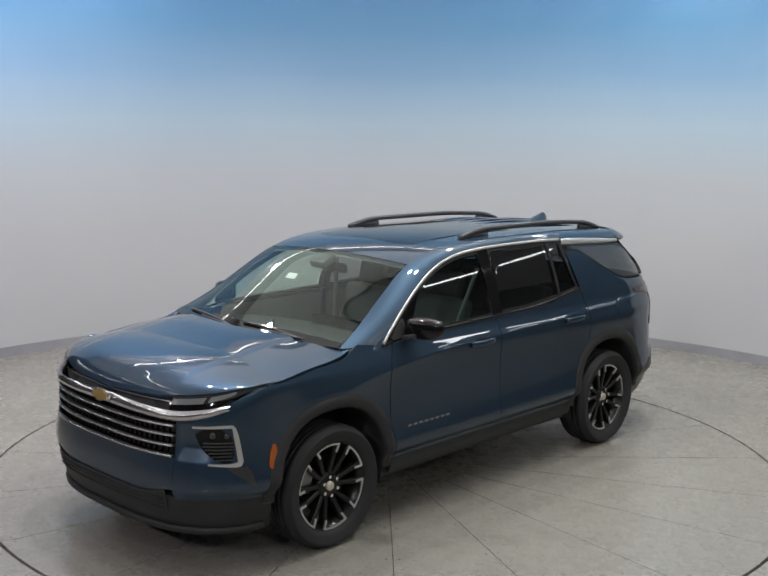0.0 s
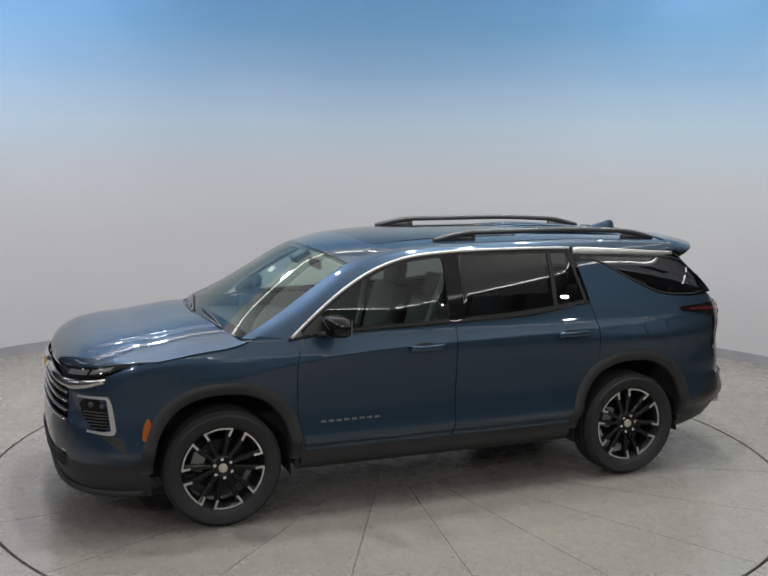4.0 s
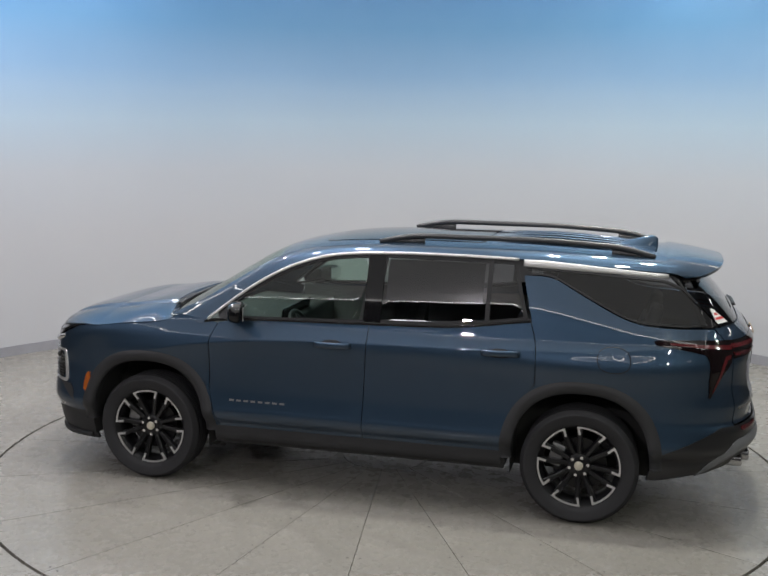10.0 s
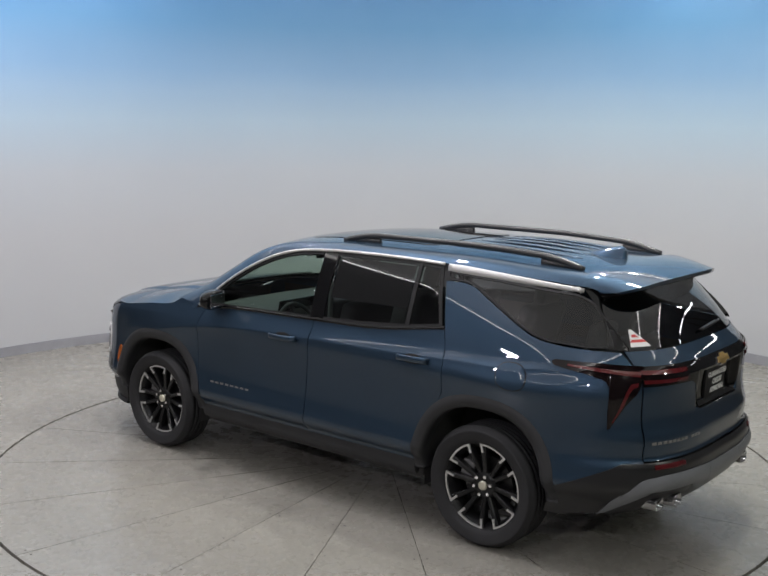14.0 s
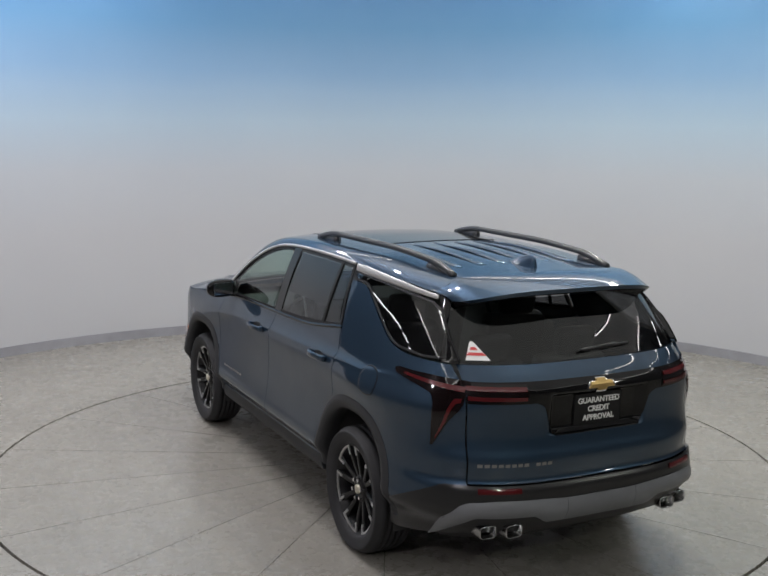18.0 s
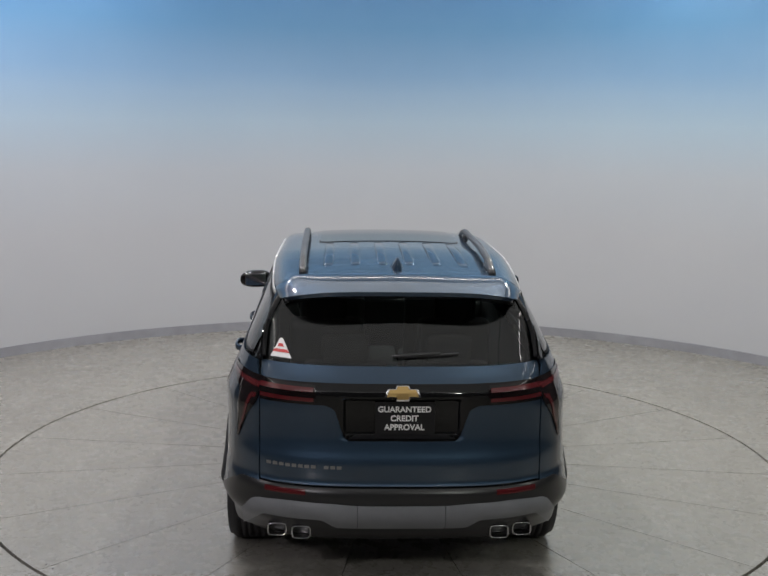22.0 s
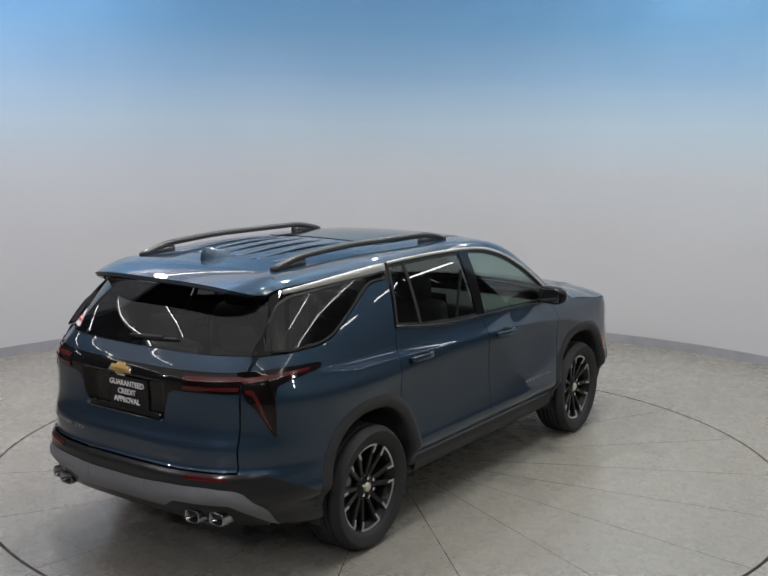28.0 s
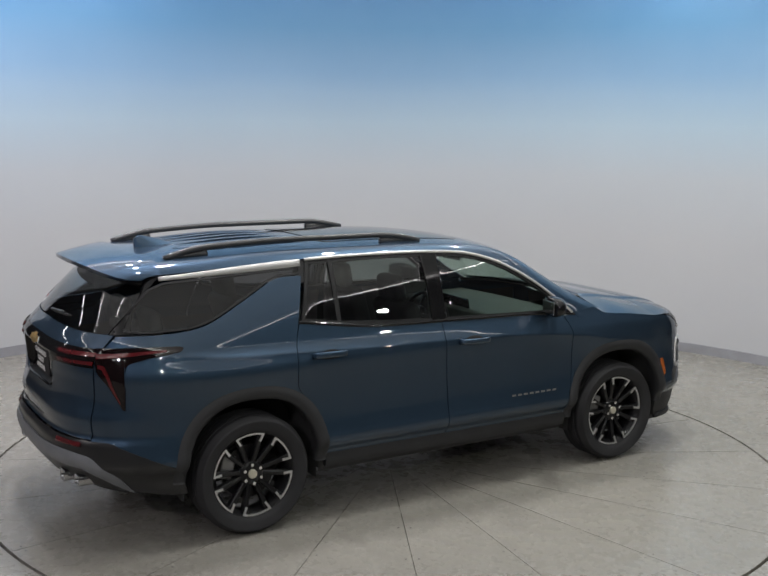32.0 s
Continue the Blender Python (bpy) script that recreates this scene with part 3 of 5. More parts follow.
def arch_trim(xc, z_end):
    n = 40
    xo, zo = arch_outline(xc, 0.525, 0.555, n)
    xi, zi = arch_outline(xc, 0.445, 0.475, n)
    xo = np.concatenate([[xo[0]], xo, [xo[-1]]]); zo = np.concatenate([[z_end], zo, [z_end]])
    xi = np.concatenate([[xi[0]], xi, [xi[-1]]]); zi = np.concatenate([[z_end], zi, [z_end]])

    def fn(u, v):
        i = np.clip(u * (n + 2), 0, n + 2)
        k = np.arange(n + 3)
        w = np.clip(v / 0.75, 0, 1)
        x = lerp(np.interp(i, k, xo), np.interp(i, k, xi), w)
        z = lerp(np.interp(i, k, zo), np.interp(i, k, zi), w)
        y = side(x, np.maximum(z, 0.40)) + 0.014 * np.sin(np.clip(w, 0, 1) * math.pi) + 0.002
        y = y - np.clip((v - 0.75) / 0.25, 0, 1) * 0.10
        return x, y, z
    return fn


def well(xc):
    """The dark inside of a wheel arch."""
    xi, zi = arch_outline(xc, 0.455, 0.485, 24)
    xi = np.concatenate([[xi[0]], xi, [xi[-1]]]); zi = np.concatenate([[0.28], zi, [0.28]])

    def fn(u, v):
        i = u * 26
        k = np.arange(27)
        return np.interp(i, k, xi), lerp(0.93, 0.55, v), np.interp(i, k, zi)
    return fn


for s in both:
    fd = skin("front_door", door_skin(door_edge_front, door_edge_mid), 30, 90, PAINT, car, s)
    rd = skin("rear_door", door_skin(door_edge_mid, door_edge_rear), 30, 90, PAINT, car, s)
    skin("fender", fender_skin, 70, 60, PAINT, car, s, 0.012)
    skin("quarter_panel", quarter_skin, 90, 70, PAINT, car, s, 0.012)
    for xc, ze in ((FW, 0.40), (RW, 0.40)):
        skin("arch_trim", arch_trim(xc, ze), 86, 8, CLADDING, car, s, 0.004, label="matt black wheel arch trim")
        skin("wheel_well", well(xc), 26, 4, DARK, car, s, 0.0)
        part("well_back", box(0.94, 0.02, 0.66, pose(xc, s * 0.565, 0.57)), DARK, car)
    # sill cladding
    def sill(u, v):
        x = lerp(1.02, -1.02, u)
        z = lerp(0.345, SILL, v)
        return x, side(x, z) + 0.010 * np.sin(v * math.pi) + 0.002, z
    skin("sill_cladding", sill, 30, 6, CLADDING, car, s, 0.03)

# ---- wheels ----
def build_wheel(turn):
    root = new("wheel")
    root.parent = car
    R, r = 0.384, 0.274
    prof = [(r, -0.10), (r + 0.03, -0.125), (r + 0.075, -0.132), (R - 0.022, -0.118), (R - 0.006, -0.102), (R, -0.088)]
    for g in (-0.055, -0.018, 0.018, 0.055):
        prof += [(R, g - 0.006), (R - 0.009, g - 0.004), (R - 0.009, g + 0.004), (R, g + 0.006)]
    prof += [(R, 0.088), (R - 0.006, 0.102), (R - 0.022, 0.118), (r + 0.085, 0.131), (r + 0.078, 0.1335), (r + 0.07, 0.132), (r + 0.03, 0.125),
             (r + 0.006, 0.112), (r, 0.10)]
    mesh_ob("tyre", *lathe(prof, 72), RUBBER, root)
    mesh_ob("rim", *lathe([(r + 0.001, -0.10), (0.247, -0.09), (0.237, 0.0), (0.240, 0.06), (0.262, 0.080), (0.268, 0.092), (r, 0.100), (r + 0.003, 0.10)], 64), RIM_BLACK, root)
    part("brake_disc", disc(0.175, 0.03, pose(0, -0.005, 0, 90), 40), RIM_BLACK, root)
    part("caliper", box(0.09, 0.07, 0.15, pose(0.15, 0.0, 0.05, 0, -15), 0.012), BADGE, root)
    mesh_ob("hub", *lathe([(0.0, 0.073), (0.058, 0.073), (0.075, 0.066), (0.088, 0.05), (0.07, 0.0), (0.0, 0.0)], 36), RIM_BLACK, root)
    mesh_ob("cap", *lathe([(0.0, 0.090), (0.022, 0.089), (0.0285, 0.086), (0.030, 0.07)], 28), CAP, root, label="cream centre cap")
    for k in range(6):
        a = radians(60 * k + turn)
        part("lug_nut", disc(0.0115, 0.024, pose(0.061 * math.cos(a), 0.078, 0.061 * math.sin(a), 90), 6, 0.009), CHROME, root)
        for e in (-1, 1):
            # spoke
            b = radians(60 * k + turn + e * 17.5)
            wid = [(0.055, 0.016, 0.058), (0.11, 0.015, 0.068), (0.18, 0.016, 0.080), (0.260, 0.020, 0.090)]
            v, f = [], []
            for rr, w, y in wid:
                tx, tz = -math.sin(b), math.cos(b)
                for q, yy in ((-w, y - 0.045), (-w, y - 0.006), (-w * 0.6, y), (w * 0.6, y), (w, y - 0.006), (w, y - 0.045)):
                    v.append((rr * math.cos(b) + q * tx, yy, rr * math.sin(b) + q * tz))
            for i in range(3):
                f += [(i * 6 + j, i * 6 + (j + 1) % 6, (i + 1) * 6 + (j + 1) % 6, (i + 1) * 6 + j) for j in range(6)]
            mesh_ob("spoke", v, f, RIM_BLACK, root, False)
        # machined bracket: an arc with two legs that point to the hub
        arc = [(0.270, q) for q in np.linspace(-21.5, 21.5, 13)] + [(0.212, 19.6), (0.214, 15.6), (0.254, 18.0)] + \
              [(0.259, q) for q in np.linspace(16, -16, 9)] + [(0.254, -18.0), (0.214, -15.6), (0.212, -19.6)]
        v = []
        for y in (0.0935, 0.084):
            for rr, q in arc:
                a2 = radians(60 * k + turn + q)
                v.append((rr * math.cos(a2), y + (rr - 0.24) * 0.12 + 0.001, rr * math.sin(a2)))
        c = len(arc)
        f = [tuple(range(c)), ] + [(i, c + i, c + (i + 1) % c, (i + 1) % c) for i in range(c)]
        mesh_ob("bright_bracket", v, f, RIM_BRIGHT, root, False, label="machined silver rim accent")
    return root


for x, s, turn in ((FW, 1, 23), (RW, 1, -12.6), (FW, -1, 43), (RW, -1, 25)):
    w = build_wheel(turn)
    # seen from outside, forward is to the left on the left flank
    w.matrix_basis = pose(x, s * 0.862, 0.384, 0, 0, 0 if s > 0 else 180)

# ---- greenhouse ----
def pillar(u, v):
    a, b = chrome_line(u), roof_line(u)
    p = lerp(a, b, v[..., None])
    k = np.sin(v * math.pi) * 0.011
    return p[..., 0], p[..., 1] + k * 0.75, p[..., 2] + k


def screen_edge(v):
    return roof_line(lerp(0.0, SCREEN_TOP, v))


def windscreen(u, v):
    e = screen_edge(v)
    w = 2 * u - 1
    k = 1 - np.abs(w) ** 2.2
    c = crown(SCREEN_TOP * v)
    return e[..., 0] + k * (lerp(0.13, 0.055, v) + 0.5 * c), e[..., 1] * w * 0.985, e[..., 2] + k * (lerp(-0.005, 0.028, v) + 0.86 * c)


def roof_skin(u, v):
    e = roof_line(lerp(SCREEN_TOP, 1.0, u))
    w = 2 * v - 1
    k = 1 - np.abs(w) ** 2.2
    c = crown(lerp(SCREEN_TOP, 1.0, u))
    return e[..., 0] + k * (0.055 * (1 - u) ** 3 + 0.5 * c), e[..., 1] * w, e[..., 2] + k * (0.028 + 0.86 * c)


def roof_at(x, y, d=0.0):
    ts = np.linspace(SCREEN_TOP, 1, 200)
    e = roof_line(ts)
    t = np.interp(-x, -e[:, 0], ts)
    q = roof_line(t)
    w = y / q[1]
    return np.array([x, y, q[2] + (1 - abs(w) ** 2.2) * (0.028 + 0.86 * float(crown(t))) + d])


for s in both:
    skin("roof_rail_panel", pillar, 70, 8, PAINT, car, s, 0.01)
    ts = np.linspace(0.025, 0.795, 60)
    path = chrome_line(ts) + np.array([0, 0.004, -0.004])
    vf = sweep(path, oval(0.010, 0.005, 8, 3.0), up=(0, 1, 0.2))
    mesh_ob("window_trim", *(vf if s > 0 else flipped(vf)), SILVER, car, label="bright silver window trim")
    ts = np.linspace(0.803, 1.0, 24)
    path = chrome_line(ts) + np.array([0, 0.008, -0.022])
    vf = sweep(path, oval(0.027, 0.006, 8, 3.0), up=(0, 1, 0.2), scale=np.interp(ts, [0.803, 0.83, 1.0], [0.85, 1.0, 0.5]))
    mesh_ob("quarter_trim", *(vf if s > 0 else flipped(vf)), SILVER, car, label="broad silver trim over quarter window")
skin("windscreen", windscreen, 30, 20, SCREEN_GLASS, car, 1, 0.0, label="clear windscreen")
skin("roof", roof_skin, 60, 30, PAINT, car, 1, 0.006)

def cornered(points, r=0.03, n=4):
    """Round only the corners of an outline, by r."""
    p = [np.array(q, float) for q in points]
    out = []
    for i, b in enumerate(p):
        a, c = p[i - 1], p[(i + 1) % len(p)]
        la, lc = np.linalg.norm(a - b), np.linalg.norm(c - b)
        k = min(r, 0.45 * la, 0.45 * lc)
        s, e = b + (a - b) * k / la, b + (c - b) * k / lc
        out += [s * (1 - t) ** 2 + 2 * b * t * (1 - t) + e * t * t for t in np.linspace(0, 1, n + 1)]
    return np.array(out)


def under_chrome(t0, t1, n, drop):
    q = chrome_line(np.linspace(t0, t1, n))
    return [(p[0], p[2] - drop) for p in q]


front_window = cornered([(0.99, 1.212)] + under_chrome(0.06, 0.50, 9, 0.010) + [(-0.065, 1.692), (-0.085, 1.60), (-0.075, 1.32), (-0.07, 1.238), (0.3, 1.228), (0.7, 1.218)], 0.03)
rear_window = cornered([(-0.165, 1.70), (-0.6, 1.703), (-1.075, 1.694), (-1.12, 1.50), (-1.17, 1.318), (-0.9, 1.282), (-0.5, 1.252), (-0.12, 1.24), (-0.14, 1.45)], 0.022)
quarter_window = cornered([(-1.12, 1.668)] + under_chrome(0.82, 0.995, 5, 0.042) + [(-2.125, 1.57), (-2.24, 1.46), (-2.368, 1.335), (-2.15, 1.325), (-1.91, 1.336),
                          (-1.81, 1.357), (-1.73, 1.388), (-1.59, 1.456), (-1.45, 1.529), (-1.335, 1.590), (-1.27, 1.606), (-1.123, 1.609)], 0.03)
for s in both:
    for poly, fw, mat, nm in ((front_window, 0.022, CLEAR_GLASS, "front_window"), (rear_window, 0.024, PRIVACY_GLASS, "rear_window"),
                              (quarter_window, 0.012, PRIVACY_GLASS, "quarter_window")):
        inner = inset(poly, fw)
        vf = hoop(poly, inner, lambda a, b, d: on_side(a, b, d), 0.02, -0.002)
        vf = vf if s > 0 else flipped(vf)
        fr = mesh_ob(nm, *vf, FRAME_BLACK, car, False)
        vf = pane(inset(poly, fw - 0.004), lambda a, b: on_side(a, b, -0.006), 24, 10)
        vf = (vf[0], [q[::-1] for q in vf[1]])
        mesh_ob("pane", *(vf if s > 0 else flipped(vf)), mat, fr, label="clear greenish pane" if nm == "front_window" else "dark privacy glass pane")
    # pillar between the doors and bar before the small rear pane
    def b_pillar(u, v):
        z = lerp(1.225, 1.70, v)
        x = lerp(-0.055, -0.175, u)
        return x, side(x, z) - 0.002, z
    skin("door_pillar", b_pillar, 4, 12, GLOSS_BLACK, car, s, 0.012)
    def bar(u, v):
        z = lerp(1.27, 1.69, v)
        x = lerp(-0.885, -0.915, u)
        return x, side(x, z) + 0.003, z
    skin("window_bar", bar, 2, 12, FRAME_BLACK, car, s, 0.012)
    def rear_door_pillar(u, v):
        z = lerp(1.56, 1.705, v)
        x = lerp(-1.05, -1.17, u)
        return x, side(x, z) - 0.008, z
    skin("rear_door_pillar", rear_door_pillar, 4, 8, FRAME_BLACK, car, s, 0.01)
    def belt_strip(u, v):
        x = lerp(1.10, -1.19, u)
        z = belt(x) + lerp(-0.006, 0.014, v)
        return x, side(x, z) + 0.003 + 0.006 * np.sin(v * math.pi), z
    skin("belt_strip", belt_strip, 50, 4, GLOSS_BLACK, car, s, 0.012)

# ---- hood ----
hood_crown = spline((1.30, 0.05), (1.46, 0.085), (1.90, 0.088), (2.30, 0.055), (2.50, 0.015))


# top edge of the slot and of the headlights over the distance from the centre line
lamp_hi = spline((0.0, 1.022), (0.60, 1.045), (0.80, 1.072), (0.90, 1.097), (0.955, 1.115))


def hood(u, v):
    w = 2 * v - 1
    k = np.abs(w)
    yf = 0.945 * w
    zf = lamp_hi(np.abs(yf)) + 0.003 - 0.012 * (1 - np.clip(k / 0.55, 0, 1) ** 2)
    xf = front_x(yf, zf) + 0.010 * (1 - k ** 6)
    xr = 1.355 + 0.205 * (1 - k ** 2.2)
    x = lerp(xf, xr, u)
    ze = hood_edge(np.clip(x, 1.30, 1.95))
    y = lerp(yf, w * 0.905, np.clip(u * 1.2, 0, 1))
    lim = side(np.minimum(x, 1.95), ze) - 0.004
    y = np.clip(y, -lim, lim)
    top = ze + hood_crown(x) * (1 - k ** 4) + 0.013 * ease((0.62 - k) / 0.045) * ease((u - 0.05) / 0.12)
    line = spline((0.0, 0.0), (0.012, 0.20), (0.04, 0.44), (0.10, 0.68), (0.18, 0.83), (0.32, 0.95), (0.5, 1.0), (1.0, 1.0))(u)
    return x, y, lerp(zf, top, line)


skin("hood", hood, 110, 130, PAINT, car, 1, 0.03, fold=(-0.012, 0.0, -0.03))

# ---- rear gate and spoiler ----
def gate(u, v):
    y = lerp(-0.748, 0.748, u)
    z = lerp(0.70, 1.315, v)
    return rear_x(y, z), y, z


skin("tailgate", gate, 110, 90, PAINT, car, 1, 0.012)


def rear_glass(u, v):
    w = 2 * u - 1
    yb, yt = 0.80, 0.645
    y = w * lerp(yb, yt, v)
    zb = 1.318
    xb = rear_x(w * 0.80, zb) + 0.006
    xt = -2.10 - 0.145 * (1 - np.abs(w) ** 2.4)
    bulge = np.sin(v * math.pi) * 0.014
    return lerp(xb, xt, v) - bulge, y, lerp(zb, 1.625, v)


skin("rear_glass", rear_glass, 60, 24, PRIVACY_GLASS, car, 1, 0.0, label="dark rear window glass")


def spoiler_top(u, v):
    w = 2 * v - 1
    k = np.abs(w)
    x = lerp(-2.025, -2.402 + 0.27 * (1 - (1 - 0.998 * k ** 3.6) ** 0.5), u)
    y = w * lerp(0.694, 0.662, u)
    front = 1.713 + 0.028 * (1 - k ** 2.2) - 0.066 * np.clip((k - 0.80) / 0.20, 0, 1) ** 2.2
    back = 1.688 - 0.070 * k ** 4.0
    return x, y, lerp(front, back, u ** 1.15) + 0.007 * np.sin(u * math.pi)


skin("spoiler", spoiler_top, 30, 90, PAINT, car, 1, 0.024, 0.004)


def spoiler_under(u, v):
    w = 2 * v - 1
    k = np.abs(w)
    x = lerp(-2.10 - 0.03 * (1 - k ** 2), -2.390 + 0.27 * (1 - (1 - 0.998 * k ** 3.6) ** 0.5), u)
    return x, w * lerp(0.66, 0.645, u), lerp(1.612, 1.662, u) - 0.064 * k ** 4.0


skin("spoiler_underside", spoiler_under, 12, 60, GLOSS_BLACK, car, 1, 0.02, fold=(0.004, 0.0, 0.022))

# ---- bumpers ----
def front_f(x, z):
    return np.arctan2(side(x, z) / (HALF + flank(z)), (x - FRONT) / (nose(z) - FRONT)) / (math.pi / 2)


def y_to_f(y, z):
    return np.arctan2(y / (HALF + flank(z)), (front_x(y, z) - FRONT) / (nose(z) - FRONT)) / (math.pi / 2)


for s in both:
    def cheek(u, v):
        z = lerp(0.46, 1.0, v)
        f0 = y_to_f(0.645 + 0 * z, z)
        f1 = front_f(2.0 + 0.03 * np.clip((0.7 - z) / 0.3, 0, 1), z)
        f = lerp(f0, f1, u)
        top = np.interp(corner(f, 1.0)[1], [0.645, 0.75, 0.82, 0.87, 0.91, 0.94], [0.940, 0.960, 0.980, 1.015, 1.055, 1.095])
        z = lerp(0.46, top, v)
        x, y = corner(f, z)
        scoop = np.clip((z - 0.685) / 0.075, 0, 1) * np.clip((0.90 - z) / 0.12, 0, 1) * ease((y - 0.65) / 0.03) * ease((0.86 - y) / 0.06)
        return x - 0.032 * scoop, y - 0.012 * scoop, z
    skin("bumper_cheek", cheek, 60, 60, PAINT, car, s, 0.012)
def chin(u, v):
    y = lerp(-0.645, 0.645, u)
    z = lerp(0.465 + 0.05 * np.clip(np.abs(y) / 0.6, 0, 1) ** 3, 0.70, v)
    return front_x(y, z), y, z
skin("front_bumper", chin, 50, 18, PAINT, car, 1, 0.012)


def lower_front(u, v):
    f = lerp(-1, 1, u)
    z = lerp(0.235, 0.47, v)
    a = np.abs(f) * 0.83
    x, y = corner(a, z)
    return x, y * np.sign(f), z
skin("front_valance", lower_front, 60, 10, CLADDING, car, 1, 0.02, -0.004, label="matt black lower front bumper")
skin("grille", lambda u, v: (front_x(lerp(-0.65, 0.65, u), lerp(0.69, 0.94, v)) - 0.03, lerp(-0.65, 0.65, u), lerp(0.69, 0.94, v)), 30, 10, GLOSS_BLACK, car, 1, 0.0)
skin("upper_grille", lambda u, v: (front_x(lerp(-0.9, 0.9, u), lerp(0.93, 1.03, v)) - 0.055, lerp(-0.9, 0.9, u), lerp(0.93, 1.03, v)), 40, 6, SATIN_BLACK, car, 1, 0.0)


def bumper_rear(u, v):
    w = 2 * u - 1
    a = np.abs(w)
    f = a * 0.80
    top = lerp(0.69, 0.50, np.clip((f - 0.55) / 0.25, 0, 1))
    bot = lerp(0.42, 0.33, np.clip((f - 0.45) / 0.3, 0, 1))
    z = lerp(bot, top, v)
    x, y = corner(f, z, True)
    return x, y * np.sign(w), z
skin("rear_bumper", bumper_rear, 80, 16, BUMPER_BLACK, car, 1, 0.02, 0.004, label="satin black rear bumper")
part("underbody", box(2.1, 1.80, 0.13, pose(0, 0, 0.385), 0.02), DARK, car)
part("engine_bay", box(1.42, 1.16, 0.72, pose(1.72, 0, 0.64), 0.03), DARK, car)
part("cargo_floor", box(1.36, 1.16, 0.50, pose(-1.72, 0, 0.63), 0.03), DARK, car)
for x in (FW, RW):
    part("axle", disc(0.05, 1.5, pose(x, 0, 0.384, 90), 16), DARK, car)


# ---- rear pillars, inside ----
for s in both:
    def d_pillar(u, v):
        z = lerp(1.318, 1.638, v)
        xq = np.interp(z, [1.318, 1.335, 1.46, 1.57, 1.628, 1.655], [-2.378, -2.368, -2.24, -2.125, -2.055, -2.03]) + 0.008
        gx, gy, gz = rear_glass(np.ones_like(v), v)
        yq = side(xq, z) - 0.002
        k = np.sin(u * math.pi) * 0.005
        return lerp(xq, gx, u) - k * 0.6, lerp(yq, gy, u) + k * 0.8, z
    skin("rear_pillar", d_pillar, 8, 16, GLOSS_BLACK, car, s, 0.01)

skin("headliner", lambda u, v: (roof_skin(u, v)[0], roof_skin(u, v)[1] * 0.98, roof_skin(u, v)[2] - 0.035), 20, 10, LIGHT_TRIM, car, 1, 0.0)


def build_seat(x, y, wide=0.50, light=False):
    root = new("seat")
    root.parent = car
    root.matrix_basis = pose(x, y, 0.45)
    part("seat_base", box(0.42, wide * 0.8, 0.16, pose(0.05, 0, 0.08), 0.02), SATIN_BLACK, root)
    part("cushion", box(0.54, wide, 0.15, pose(0.05, 0, 0.22, 0, -6), 0.05, 3), LEATHER, root, smooth=True)
    part("backrest", box(0.14, wide * 0.96, 0.64, pose(-0.27, 0, 0.55, 0, -16), 0.055, 3), LEATHER, root, smooth=True)
    part("headrest", box(0.10, 0.27, 0.19, pose(-0.385, 0, 0.955, 0, -12), 0.045, 3), LEATHER, root, smooth=True)
    for e in (-0.06, 0.06):
        part("headrest_post", disc(0.007, 0.12, pose(-0.36, e, 0.84, 0, -14), 8), CHROME, root)
    return root


for x, y in ((0.20, 0.39), (0.20, -0.39), (-0.78, 0.42), (-0.78, -0.42)):
    build_seat(x, y)
build_seat(-1.62, 0.30, 0.52).scale = (0.9, 1, 0.88)
build_seat(-1.62, -0.30, 0.52).scale = (0.9, 1, 0.88)


for s in both:
    # belt from the door pillar down to the front seat
    q = [(lerp(-0.10, 0.06, t), s * lerp(0.735, 0.60, t), lerp(1.56, 0.95, t)) for t in np.linspace(0, 1, 8)]
    mesh_ob("seat_belt", *sweep(q, [(-0.023, -0.001), (0.023, -0.001), (0.023, 0.001), (-0.023, 0.001)], up=(0, 1, 0)), LIGHT_TRIM, car, label="light grey seat belt")


def dash(u, v):
    y = lerp(-0.84, 0.84, u)
    a = v * 1.9
    return 1.30 - 0.62 * np.clip(v / 0.7, 0, 1) - 0.03 * np.cos(y * 3), y, 1.13 + 0.02 * np.cos(y * 2.4) - 0.02 * v - 0.38 * np.clip((v - 0.7) / 0.3, 0, 1) ** 1.5
skin("dashboard", dash, 30, 16, DASH, car, 1, 0.02)
part("dash_screen", box(0.015, 0.62, 0.16, pose(0.70, 0.16, 1.135, 0, -12), 0.01), GLOSS_BLACK, car)
part("centre_console", box(0.75, 0.24, 0.28, pose(0.25, 0, 0.62), 0.04), LEATHER, car)
rim_path = [(0.185 * math.cos(a), 0.185 * math.sin(a), 0) for a in np.linspace(0, 2 * math.pi, 33)[:-1]]
wheel_m = pose(0.56, 0.39, 1.02, 0, -66, 0)
steer = new("steering_wheel")
steer.parent, steer.matrix_basis = car, wheel_m
mesh_ob("grip", *sweep(rim_path, oval(0.016, 0.016, 8), True), SATIN_BLACK, steer)
part("boss", box(0.14, 0.12, 0.05, None, 0.02), SATIN_BLACK, steer)
for a in (0, 180, 270):
    part("arm", box(0.13, 0.03, 0.02, pose(0, 0, 0, 0, 0, a + 90) @ pose(0.12, 0, 0), 0.005), SATIN_BLACK, steer)
mirror = new("inside_mirror")
mirror.parent = car
part("glass_housing", box(0.03, 0.25, 0.07, pose(0.62, 0, 1.555, 0, 8), 0.02, 3), SATIN_BLACK, mirror, smooth=True)
